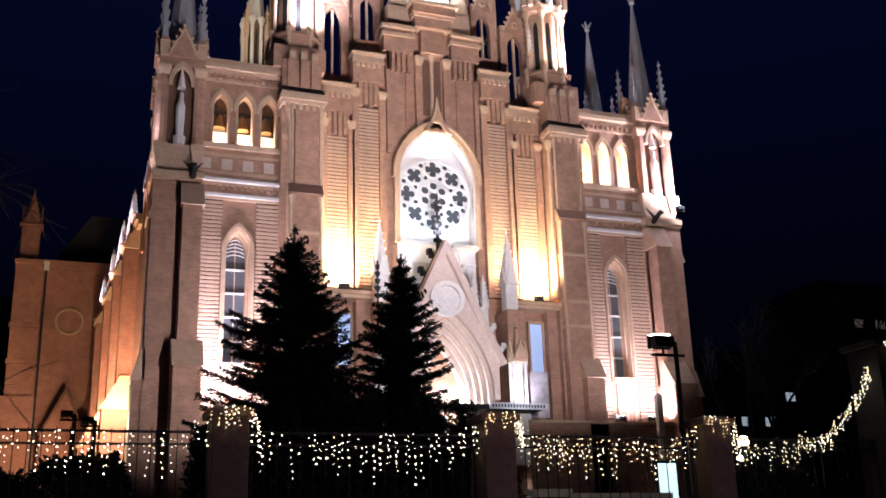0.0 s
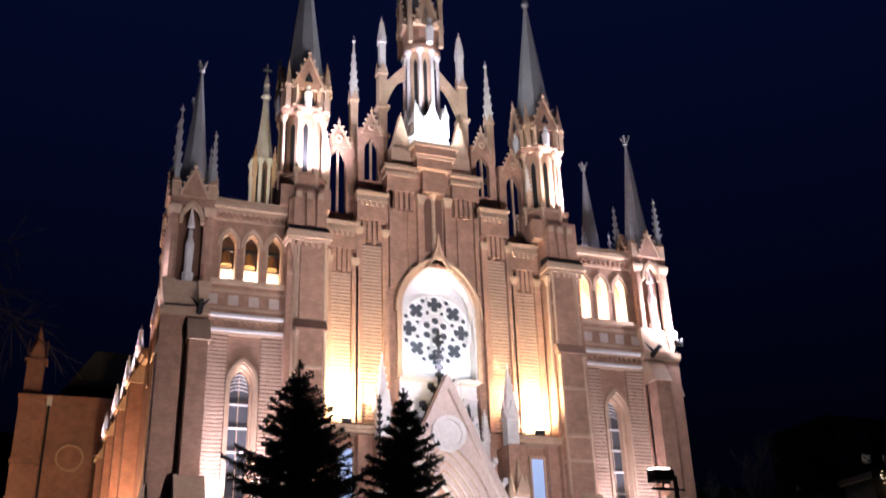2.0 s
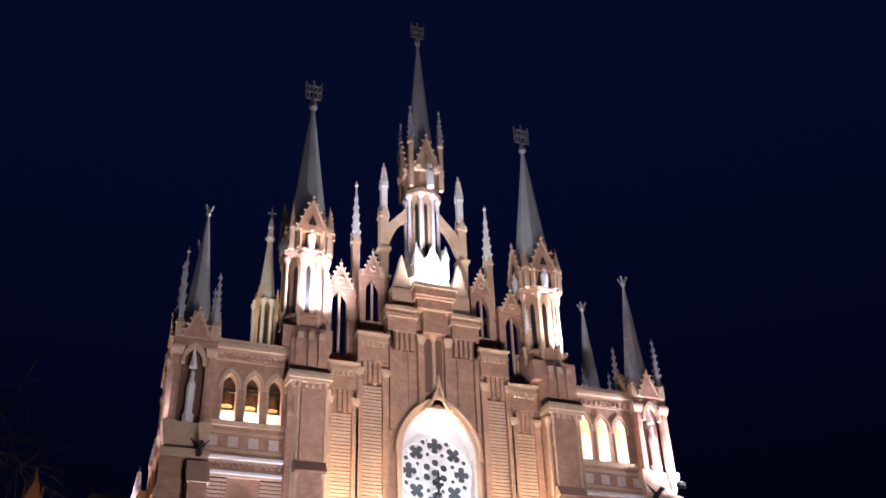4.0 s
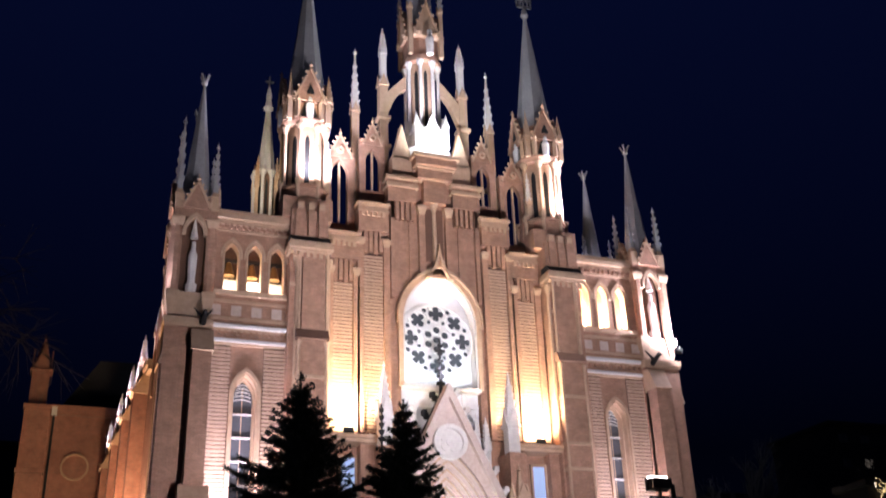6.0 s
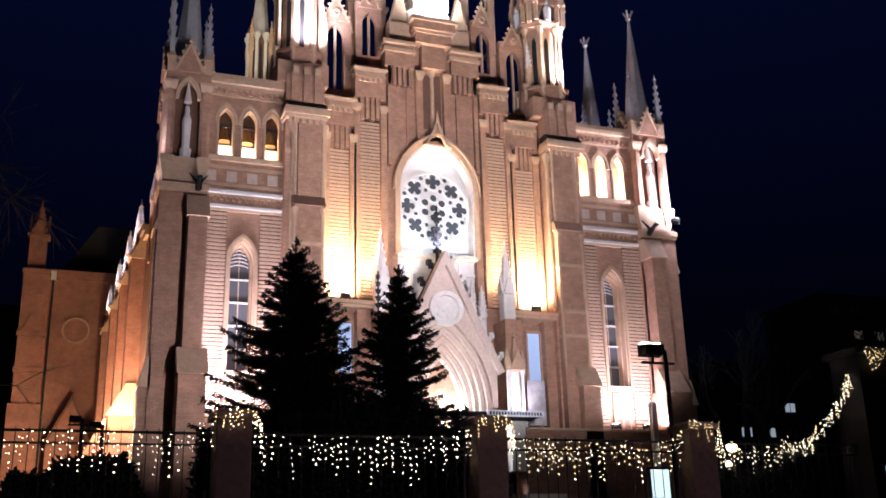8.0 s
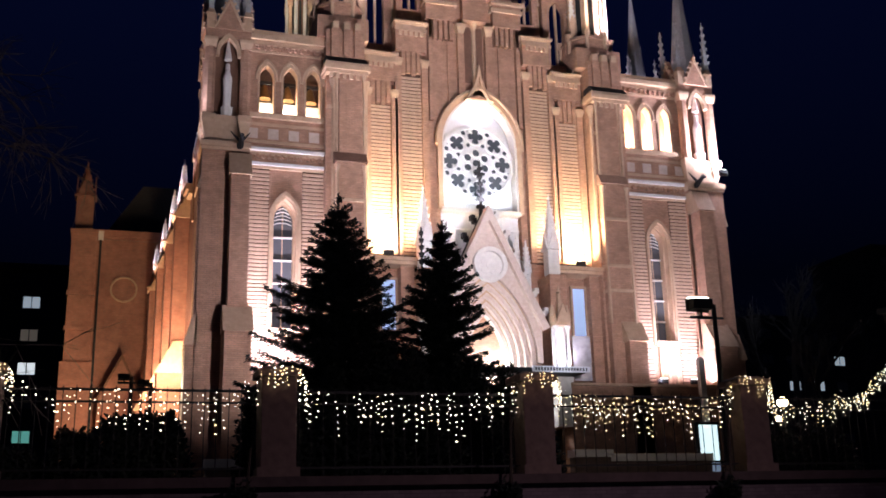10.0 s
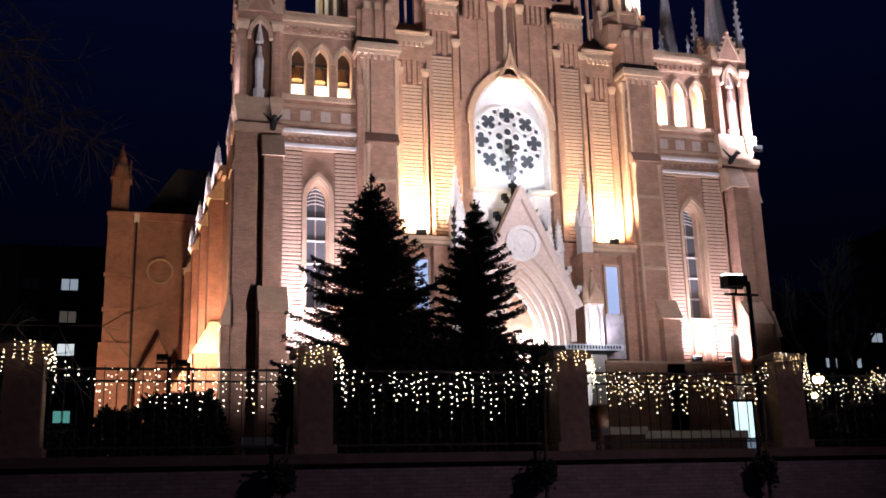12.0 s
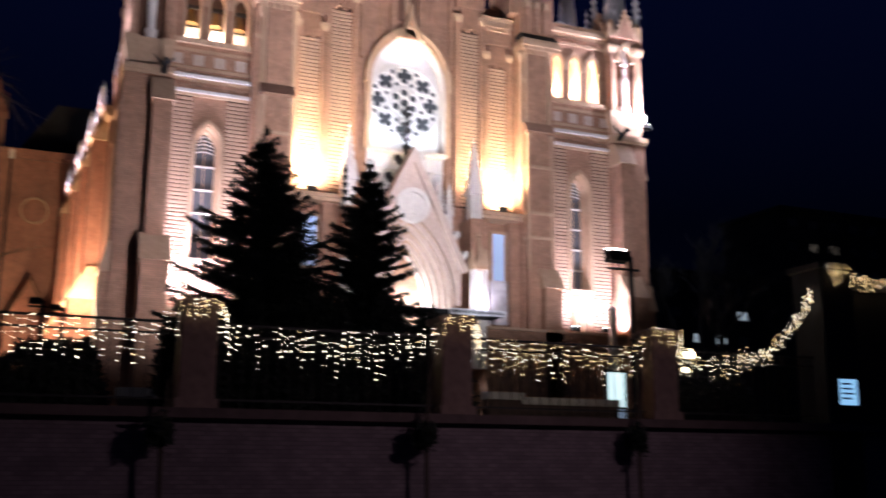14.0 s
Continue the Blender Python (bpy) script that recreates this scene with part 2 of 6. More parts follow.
gb.inputs["Specular IOR Level"].default_value = 0.6
LIT_PANE = glow("lit_window", (0.50, 0.68, 1.0), 0.20)
DARK_GLASS, dt, db = nodes_of("dark_window_glass", 0.2)
db.inputs["Base Color"].default_value = (0.085, 0.09, 0.095, 1)
LAMP_LENS = glow("flood_lens", (1.0, 0.9, 0.75), 30.0)
BULB = glow("white_garland_bulb", (1.0, 0.86, 0.66), 7.0)
GOLD_BULB = glow("gold_garland_bulb", (1.0, 0.70, 0.34), 5.5)


# ---- building helpers ----
def box(bm, x0, x1, y0, y1, z0, z1):
    v = [bm.verts.new((x, y, z)) for x in sorted((x0, x1)) for y in sorted((y0, y1)) for z in sorted((z0, z1))]
    for f in ((0, 1, 3, 2), (4, 6, 7, 5), (0, 4, 5, 1), (2, 3, 7, 6), (0, 2, 6, 4), (1, 5, 7, 3)):
        bm.faces.new([v[i] for i in f])


def frustum(bm, x, y, r0, r1, z0, z1, n=8, turn=None):
    turn = math.pi / n if turn is None else turn
    lo = [bm.verts.new((x + r0 * math.cos(turn + 2 * math.pi * i / n), y + r0 * math.sin(turn + 2 * math.pi * i / n), z0)) for i in range(n)]
    bm.faces.new(lo[::-1])
    if r1 < 1e-4:
        tip = bm.verts.new((x, y, z1))
        for i in range(n):
            bm.faces.new((lo[i], lo[(i + 1) % n], tip))
        return
    hi = [bm.verts.new((x + r1 * math.cos(turn + 2 * math.pi * i / n), y + r1 * math.sin(turn + 2 * math.pi * i / n), z1)) for i in range(n)]
    bm.faces.new(hi)
    for i in range(n):
        bm.faces.new((lo[i], lo[(i + 1) % n], hi[(i + 1) % n], hi[i]))


def plate(bm, pts, y0, y1):
    """A slab with the outline pts (x, z), from y0 back to y1."""
    a = [bm.verts.new((x, y0, z)) for x, z in pts]
    b = [bm.verts.new((x, y1, z)) for x, z in pts]
    bm.faces.new(a)
    bm.faces.new(b[::-1])
    n = len(pts)
    for i in range(n):
        bm.faces.new((a[i], b[i], b[(i + 1) % n], a[(i + 1) % n]))


def side_plate(bm, pts, x0, x1):
    """A slab with the outline pts (y, z), from x0 to x1."""
    a = [bm.verts.new((x0, y, z)) for y, z in pts]
    b = [bm.verts.new((x1, y, z)) for y, z in pts]
    bm.faces.new(a)
    bm.faces.new(b[::-1])
    n = len(pts)
    for i in range(n):
        bm.faces.new((a[i], b[i], b[(i + 1) % n], a[(i + 1) % n]))


def arch(cx, w, spring, rise, steps=8):
    """Points of a pointed arch from its left springing over the apex to the right one."""
    c = (rise * rise - w * w) / (2 * w)
    r = w + c
    top = math.atan2(rise, c)
    left = [(cx + c - r * math.cos(top * i / steps), spring + r * math.sin(top * i / steps)) for i in range(steps + 1)]
    right = [(2 * cx - x, z) for x, z in left[-2::-1]]
    return left + right


def arch_ring(bm, cx, w0, w1, z0, spring, rise0, rise1, y0, y1, steps=8):
    """A moulding round a pointed opening, between the half widths w0 and w1, from z0 up."""
    inner = [(cx - w0, z0)] + arch(cx, w0, spring, rise0, steps) + [(cx + w0, z0)]
    outer = [(cx - w1, z0)] + arch(cx, w1, spring, rise1, steps) + [(cx + w1, z0)]
    for i in range(len(inner) - 1):
        plate(bm, [inner[i], inner[i + 1], outer[i + 1], outer[i]], y0, y1)


def arch_wall(bm, cx, w, sill, spring, rise, x0, x1, z0, z1, y0, y1):
    """A wall panel x0..x1, z0..z1 with one pointed opening."""
    x0, x1 = sorted((x0, x1))
    if sill > z0:
        box(bm, x0, x1, y0, y1, z0, sill)
    box(bm, x0, cx - w, y0, y1, sill, spring)
    box(bm, cx + w, x1, y0, y1, sill, spring)
    a = arch(cx, w, spring, rise)
    mid = len(a) // 2
    plate(bm, [(x0, spring)] + a[: mid + 1] + [(cx, z1), (x0, z1)], y0, y1)
    plate(bm, a[mid:] + [(x1, spring), (x1, z1), (cx, z1)], y0, y1)


def tube(bm, a, b, r0, r1, n=6):
    a, b = Vector(a), Vector(b)
    d = (b - a).normalized()
    u = d.orthogonal().normalized()
    v = d.cross(u)
    lo = [bm.verts.new(a + r0 * (u * math.cos(2 * math.pi * i / n) + v * math.sin(2 * math.pi * i / n))) for i in range(n)]
    hi = [bm.verts.new(b + r1 * (u * math.cos(2 * math.pi * i / n) + v * math.sin(2 * math.pi * i / n))) for i in range(n)]
    bm.faces.new(lo[::-1])
    bm.faces.new(hi)
    for i in range(n):
        bm.faces.new((lo[i], lo[(i + 1) % n], hi[(i + 1) % n], hi[i]))


def mesh_of(name, bm, mat):
    if len(bm.verts) < 4000:
        bmesh.ops.remove_doubles(bm, verts=bm.verts, dist=0.0005)
    bmesh.ops.recalc_face_normals(bm, faces=bm.faces)
    me = bpy.data.meshes.new(name)
    bm.to_mesh(me)
    bm.free()
    me.materials.append(mat)
    return me


def part(name, bm, mat, parent=None, label=""):
    ob = new(name, mesh_of(name, bm, mat))
    if parent:
        ob.parent = parent
    return tagged(ob, label)


def single(name, draw, mat, parent=None, label=""):
    bm = bmesh.new()
    draw(bm)
    return part(name, bm, mat, parent, label)


def boxes(name, rows, mat, parent=None, label=""):
    bm = bmesh.new()
    for r in rows:
        box(bm, *r)
    return part(name, bm, mat, parent, label)


def thing(name, label, category, group="", kind="", at=(0, 0, 0)):
    ob = new(name)
    ob.location = at
    return tagged(ob, label, category, group, kind)


# ---- ground ----
YARD, STREET = 2.6, -0.2
tagged(boxes("ground", [(-900, 900, -900, 1500, -1.4, -0.42)], SOIL), "dark frozen ground reaching to the horizon", "ground", kind="structure")
tagged(boxes("road", [(-300, 300, -60, -26.0, -0.42, STREET - 0.12)], ASPHALT), "dark wet asphalt street in front of the fence", "road", kind="structure")
tagged(boxes("pavement", [(-300, 300, -26.0, -21.6, -0.42, STREET)], ASPHALT), "dark asphalt pavement below the retaining wall", "pavement", kind="structure")
tagged(boxes("yard", [(-300, 300, -20.4, 160, -0.42, YARD)], SOIL), "dark raised church yard with frozen lawn", "yard", kind="structure")
cathedral = thing("cathedral", "gothic brick cathedral lit by floodlights at night", "cathedral")
C = cathedral

# ---- front: side bays with lancets and bell openings ----
band_mesh = {}


def bands(panel, x0, x1, y, z0, z1, step=0.178, gap=0.05):
    """Courses of projecting brick, one object each, on a backing coloured like shaded gaps."""
    w = round(abs(x1 - x0), 2)
    if w not in band_mesh:
        bm = bmesh.new()
        box(bm, -w / 2, w / 2, -0.05, 0.0, 0.0, step - gap)
        bmesh.ops.bevel(bm, geom=bm.edges[:], offset=0.010, segments=1, affect="EDGES")
        band_mesh[w] = mesh_of("brick_band", bm, BAND)
    for i in range(int((z1 - z0) / step)):
        ob = new("brick_band", band_mesh[w])
        ob.location = ((x0 + x1) / 2, y, z0 + i * step)
        ob.parent = panel


def side_bay(s):
    X = lambda a, b: (min(s * a, s * b), max(s * a, s * b))
    cx = s * 9.25
    bm = bmesh.new()
    arch_wall(bm, cx, 0.56, 9.8, 14.75, 0.98, *X(7.3, 11.1), 2.5, 17.2, 0.0, 1.3)
    wall = part("bay_wall", bm, BRICK, C, "pinkish brick wall bay with a tall lancet window")
    for x0, x1 in (X(7.45, 8.50), X(9.98, 11.0)):
        # backing colour carries the shade between the bands
        boxes("band_backing", [(x0 - 0.01, x1 + 0.01, -0.02, 0.03, 7.45, 17.0)], GAP_SHADE, wall)
        bands(wall, x0, x1, -0.02, 7.5, 17.0)
    # lancet: deep moulded jambs, tracery head, panes on sloping pale bars
    bm = bmesh.new()
    arch_ring(bm, cx, 0.58, 0.70, 9.6, 14.75, 1.00, 1.20, -0.12, 0.02)
    arch_ring(bm, cx, 0.50, 0.60, 9.7, 14.75, 0.90, 1.02, -0.02, 0.36)
    arch_ring(bm, cx, 0.44, 0.51, 9.7, 14.75, 0.80, 0.91, 0.34, 0.78)
    frame_ = part("lancet_window", bm, TRIM, C, "tall pointed lancet window with deep stone jambs")
    for i in range(5):
        z = 9.9 + i * 1.05
        for x0, x1 in ((cx - 0.44, cx - 0.012), (cx + 0.012, cx + 0.44)):
            boxes("pane", [(x0, x1, 0.72, 0.75, z, z + 0.97)], GLASS, frame_)
        single("glazing_bar", lambda bm: side_plate(bm, [(0.60, z - 0.10), (0.60, z - 0.05), (0.76, z + 0.02), (0.76, z - 0.10)], cx - 0.45, cx + 0.45), PALE, frame_)
    boxes("mullion", [(cx - 0.02, cx + 0.02, 0.70, 0.76, 9.8, 15.2)], TRIM, frame_)
    boxes("tracery_backing", [(cx - 0.45, cx + 0.45, 0.78, 0.84, 14.9, 15.75)], GLASS, frame_)
    bm = bmesh.new()
    for k in range(5):
        z = 14.62 + 0.17 * k
        w = 0.40 - 0.012 * k * k
        for q in range(6):
            u0, u1 = -w + 2 * w * q / 6, -w + 2 * w * (q + 1) / 6
            rise = lambda u: 0.10 * (1 - (u / w) ** 2)
            tube(bm, (cx + u0, 0.68, z + rise(u0)), (cx + u1, 0.68, z + rise(u1)), 0.028, 0.028, 4)
    part("tracery", bm, PALE, frame_)
    boxes("window_sill", [(cx - 0.62, cx + 0.62, -0.20, 0.30, 9.55, 9.80)], TRIM, frame_)
    boxes("apron_panel", [(cx - 0.45, cx + 0.45, -0.07, 0.01, 7.6, 9.45)], BRICK, frame_)
    for dx in (-0.42, 0.0, 0.42):
        boxes("apron_rib", [(cx + dx - 0.05, cx + dx + 0.05, -0.13, -0.06, 7.6, 9.45)], TRIM, frame_)
    boxes("apron_rail", [(cx - 0.5, cx + 0.5, -0.14, -0.05, 8.45, 8.55)], TRIM, frame_)
    # cornices
    boxes("cornice", [(*X(7.3, 11.2), -0.28, 0.02, 17.74, 17.88)], PALE, C, "pale stone cornice")
    boxes("cornice_bed", [(*X(7.3, 11.2), -0.16, 0.02, 17.88, 17.98), (*X(7.3, 11.2), -0.12, 0.02, 17.60, 17.74)], TRIM, C)
    boxes("cornice", [(*X(7.3, 11.1), -0.20, 0.02, 17.08, 17.22)], PALE, C, "pale stone cornice")
    boxes("cornice_bed", [(*X(7.3, 11.1), -0.10, 0.02, 16.96, 17.08)], TRIM, C)
    boxes("frieze", [(*X(7.3, 11.2), -0.06, 0.9, 17.2, 19.35)], BRICK, C)
    par = boxes("parapet_panel", [(*X(7.4, 11.1), -0.12, -0.05, 18.15, 18.27), (*X(7.4, 11.1), -0.12, -0.05, 18.98, 19.1)], TRIM, C)
    for k in range(4):
        boxes("stone_square", [(s * (8.0 + 0.92 * k) - 0.23, s * (8.0 + 0.92 * k) + 0.23, -0.10, -0.05, 18.36, 18.84)], GABLE, par)
    boxes("sill_course", [(*X(7.3, 11.15), -0.20, 0.6, 19.32, 19.55)], TRIM, C)
    for k in range(12):
        xd = s * (7.75 + 0.28 * k)
        boxes("dentil", [(xd - 0.06, xd + 0.06, -0.20, -0.06, 17.42, 17.60)], BRICK, par)
        boxes("dentil", [(xd - 0.06, xd + 0.06, -0.16, -0.04, 22.68, 22.90)], BRICK, par)
    # open bell arcade: front and back walls, floor, roof
    arcade = new("bell_arcade")
    arcade.parent = C
    tagged(arcade, "brick arcade of three pointed bell openings")
    bm = bmesh.new()
    edges = [7.3, 8.57, 9.63, 11.1]
    for k, c in enumerate((8.05, 9.10, 10.17)):
        arch_wall(bm, s * c, 0.33 if s < 0 else 0.30, 19.65, 21.35, 0.62, *X(edges[k], edges[k + 1]), 19.5, 22.75, 0.0, 0.45)
    part("arcade_wall", bm, BRICK, arcade)
    for c in (8.05, 9.10, 10.17):
        bm = bmesh.new()
        arch_ring(bm, s * c, 0.32 if s < 0 else 0.29, 0.40, 19.65, 21.35, 0.61, 0.74, -0.05, 0.40 if s < 0 else 0.10, 6)
        part("arch_moulding", bm, TRIM, arcade)
        bm = bmesh.new()
        arch_ring(bm, s * c, 0.43, 0.50, 21.2, 21.35, 0.76, 0.90, -0.10, 0.0, 6)
        part("hood_moulding", bm, TRIM, arcade)
    # left back wall coloured darker to hold the chamber's shade
    boxes("back_wall", [(*X(7.3, 11.1), 1.35, 1.6, 19.5, 22.8)], BRICK if s > 0 else DARK, arcade)
    if s < 0:
        boxes("inner_parapet", [(*X(7.35, 11.05), 1.0, 1.12, 19.5, 20.55)], PALE, arcade)
        boxes("parapet_rail", [(*X(7.35, 11.05), 0.97, 1.15, 20.55, 20.63)], BARK, arcade)
    boxes("belfry_floor", [(*X(7.3, 11.1), 0.05, 2.9, 19.42, 19.52)], TRIM, arcade)
    boxes("belfry_ceiling", [(*X(7.3, 11.1), 0.0, 2.9, 22.76, 22.9)], BRICK, arcade)
    boxes("cornice", [(*X(7.3, 11.1), -0.10, 0.5, 22.9, 23.15), (*X(7.3, 11.1), -0.24, 0.5, 23.15, 23.38), (*X(7.3, 11.15), -0.16, 2.9, 23.38, 23.62)], TRIM, C)
    boxes("frieze", [(*X(7.3, 11.1), -0.06, 0.02, 22.55, 22.66)], TRIM, C)
    for c in (8.05, 9.10, 10.17) if s < 0 else ():
        bell = single("bell", lambda bm: (frustum(bm, s * c, 0.78, 0.30, 0.25, 20.62, 20.74, 14), frustum(bm, s * c, 0.78, 0.25, 0.17, 20.74, 21.05, 14), frustum(bm, s * c, 0.78, 0.17, 0.13, 21.05, 21.25, 14), frustum(bm, s * c, 0.78, 0.13, 0.04, 21.25, 21.35, 14)), BRONZE, C, "bronze bell hung on a beam")
        boxes("beam", [(s * c - 0.42, s * c + 0.42, 0.70, 0.86, 21.35, 21.5)], BARK, bell)


side_bay(-1)
side_bay(1)
for s in (-1, 1):
    bp = boxes("base_plinth", [(min(s * 3.4, s * 11.2), max(s * 3.4, s * 11.2), -1.5, 0.4, 2.55, 7.40)], BRICK, C, "dark brick plinth course with a stone coping")
    boxes("plinth_coping", [(min(s * 3.4, s * 11.3), max(s * 3.4, s * 11.3), -1.62, 0.4, 7.40, 7.52)], TRIM, bp)


# ---- buttress towers beside the centre ----
def big_buttress(s):
    X = lambda a, b: (min(s * a, s * b), max(s * a, s * b))
    b = boxes("buttress", [(*X(5.75, 7.55), -0.55, 0.9, 3.0, 23.9)], BRICK, C, "stepped brick buttress with stone caps")
    boxes("pier", [(*X(5.85, 7.15), -1.0, -0.5, 3.0, 17.3), (*X(5.95, 7.0), -0.85, -0.5, 17.3, 21.6)], BRICK, b)
    boxes("lower_pier", [(*X(6.45, 7.35), -1.5, -0.9, 3.0, 9.6)], BRICK, b)
    single("upper_weathering", lambda bm: side_plate(bm, [(-1.12, 17.25), (-0.85, 17.75), (-0.5, 17.75), (-0.5, 17.25)], s * 5.75, s * 7.25), DARK if s < 0 else BACKING, b)
    single("lower_weathering", lambda bm: side_plate(bm, [(-1.6, 9.5), (-1.0, 10.5), (-0.8, 10.5), (-0.8, 9.5)], s * 6.37, s * 7.43), TRIM, b)
    boxes("cap_moulding", [(*X(5.66, 7.64), -0.98, 0.0, 21.55, 21.72), (*X(5.58, 7.72), -1.06, 0.0, 21.72, 21.95), (*X(5.66, 7.64), -0.98, 0.0, 21.95, 22.12)], TRIM, b)
    single("slate_cap", lambda bm: side_plate(bm, [(-1.0, 22.1), (-0.6, 22.5), (0.0, 22.5), (0.0, 22.1)], s * 5.7, s * 7.6), ROOF_AND_SHADE, b)
    boxes("upper_shaft", [(*X(5.95, 6.25), -0.72, -0.5, 22.5, 23.9), (*X(6.45, 6.75), -0.72, -0.5, 22.5, 23.9), (*X(6.95, 7.35), -0.72, -0.5, 22.5, 23.9)], BRICK, b)
    boxes("band_moulding", [(*X(5.85, 7.55), -0.62, -0.5, 19.9, 20.1)], TRIM, b)
    # string courses on the pier faces
    for z in (11.9, 13.1, 15.4):
        boxes("string_course", [(*X(5.80, 7.20), -1.06, -0.5, z, z + 0.14)], TRIM, b)
    for x in (5.86, 7.13):
        single("edge_shaft", lambda bm: (frustum(bm, s * x, -1.0, 0.075, 0.075, 10.4, 16.8, 8), frustum(bm, s * x, -1.0, 0.08, 0.15, 16.8, 17.1, 8)), TRIM, b)
        single("edge_shaft", lambda bm: frustum(bm, s * x, -0.86, 0.065, 0.065, 17.75, 21.5, 8), TRIM, b)
    for k in range(6):
        boxes("dentil", [(s * (5.85 + 0.31 * k) - 0.07, s * (5.85 + 0.31 * k) + 0.07, -0.95, -0.84, 21.3, 21.55)], TRIM, b)
    for k in range(3):
        boxes("merlon", [(s * (6.1 + 0.52 * k) - 0.14, s * (6.1 + 0.52 * k) + 0.14, -0.74, -0.4, 23.9, 24.25)], TRIM, b)
    # corner colonnettes
    for x in (5.72, 7.2):
        single("colonnette", lambda bm: frustum(bm, s * x, -0.55, 0.10, 0.10, 13.4, 20.9, 8), TRIM, b)
        single("capital", lambda bm: (frustum(bm, s * x, -0.55, 0.11, 0.22, 20.9, 21.25, 8), frustum(bm, s * x, -0.55, 0.22, 0.22, 21.25, 21.4, 8)), TRIM, b)


big_buttress(-1)
big_buttress(1)

# ---- stepped centre wall ----
CY = 0.4
bm = bmesh.new()
arch_wall(bm, 0.12, 2.02, 12.9, 19.1, 2.75, -2.5, 2.5, 3.0, 26.9, CY, CY + 0.9)
centre = part("centre_wall", bm, BRICK, C, "stepped brick centre of the front")
for s in (-1, 1):
    boxes("panel_wall", [(min(s * 2.5, s * 4.05), max(s * 2.5, s * 4.05), CY, CY + 0.9, 3.0, 25.2)], BRICK, centre)
    boxes("panel_wall", [(min(s * 4.05, s * 5.8), max(s * 4.05, s * 5.8), CY, CY + 0.9, 3.0, 23.4)], BRICK, centre)


def panel(s, x0, x1, z0, z1, slots, top):
    """One tall banded panel with pilasters, three slots and a moulded head."""
    X = lambda a, b: (min(s * a, s * b), max(s * a, s * b))
    # panel backing has the gap shade in its colour
    p = boxes("banded_panel", [(*X(x0 + 0.16, x1 - 0.16), CY - 0.10, CY + 0.02, z0, slots - 0.75)], GAP_SHADE, C, "panel of projecting brick bands")
    bands(p, s * (x0 + 0.17), s * (x1 - 0.17), CY - 0.10, z0 + 0.05, slots - 0.75)
    for x in (x0, x1):
        boxes("pilaster", [(s * x - 0.15, s * x + 0.15, CY - 0.30, CY + 0.02, z0, slots - 0.25)], BRICK, p)
        single("capital", lambda bm: (frustum(bm, s * x, CY - 0.15, 0.16, 0.30, slots - 0.55, slots - 0.2, 4), frustum(bm, s * x, CY - 0.15, 0.30, 0.30, slots - 0.2, slots - 0.02, 4)), TRIM, p)
    # dark sheet behind the bars paints in the slots' shade
    boxes("slot_shade", [(*X(x0 + 0.15, x1 - 0.15), CY - 0.08, CY + 0.02, slots - 0.75, slots + 0.42)], DARK, p)
    n = 4
    for i in range(n):
        xm = x0 + 0.15 + (x1 - x0 - 0.3) * (i + 0.5) / n
        boxes("slot_bar", [(s * xm - 0.09, s * xm + 0.09, CY - 0.26, CY - 0.02, slots - 0.7 - 0.12 * (i % 2), slots + 0.42)], BRICK, p)
    boxes("lintel", [(*X(x0 - 0.1, x1 + 0.1), CY - 0.30, CY + 0.02, slots + 0.42, top - 0.55)], BRICK, p)
    for i in range(5):
        xm = x0 + (x1 - x0) * (i + 0.5) / 5
        boxes("dentil", [(s * xm - 0.07, s * xm + 0.07, CY - 0.38, CY - 0.28, top - 0.80, top - 0.55)], TRIM, p)
    boxes("head_moulding", [(*X(x0 - 0.14, x1 + 0.14), CY - 0.36, CY + 0.02, top - 0.55, top - 0.42), (*X(x0 - 0.14, x1 + 0.14), CY - 0.34, CY + 0.3, top - 0.20, top), (*X(x0 - 0.2, x1 + 0.2), CY - 0.42, CY + 0.3, top - 0.14, top - 0.04), (*X(x0 - 0.1, x1 + 0.1), CY - 0.28, CY + 0.02, top - 0.42, top - 0.2)], TRIM, p)


for s in (-1, 1):
    panel(s, 4.15, 5.45, 13.4, 0, 21.5, 23.4)
    panel(s, 2.62, 3.95, 13.4, 0, 23.2, 25.2)
    # third step, over the rose
    q = boxes("upper_panel", [(min(s * 1.0, s * 2.5), max(s * 1.0, s * 2.5), CY - 0.28, CY + 0.02, 25.5, 26.3)], BRICK, C)
    boxes("head_moulding", [(min(s * 0.9, s * 2.6), max(s * 0.9, s * 2.6), CY - 0.36, CY + 0.4, 26.3, 26.5), (min(s * 0.9, s * 2.65), max(s * 0.9, s * 2.65), CY - 0.42, CY + 0.4, 26.72, 26.9)], TRIM, q)
    boxes("frieze", [(min(s * 1.0, s * 2.5), max(s * 1.0, s * 2.5), CY - 0.26, CY + 0.02, 26.5, 26.72)], BRICK, q)
    for i in range(5):
        boxes("slot_bar", [(s * (1.2 + 0.27 * i) - 0.08, s * (1.2 + 0.27 * i) + 0.08, CY - 0.24, CY, 24.5, 25.5)], BRICK, q)
    # shade behind the upper slot bars, put into a dark sheet
    boxes("slot_shade", [(min(s * 1.05, s * 2.5), max(s * 1.05, s * 2.5), CY - 0.03, CY + 0.01, 24.5, 25.5)], DARK, q)
    # slim shafts over the gable
    boxes("shaft", [(s * 0.72 - 0.16, s * 0.72 + 0.16, CY - 0.26, CY, 21.7, 24.9)], BRICK, q)
    single("capital", lambda bm: (frustum(bm, s * 0.72, CY - 0.15, 0.2, 0.33, 24.9, 25.2, 4), frustum(bm, s * 0.72, CY - 0.15, 0.33, 0.33, 25.2, 25.4, 4)), TRIM, q)
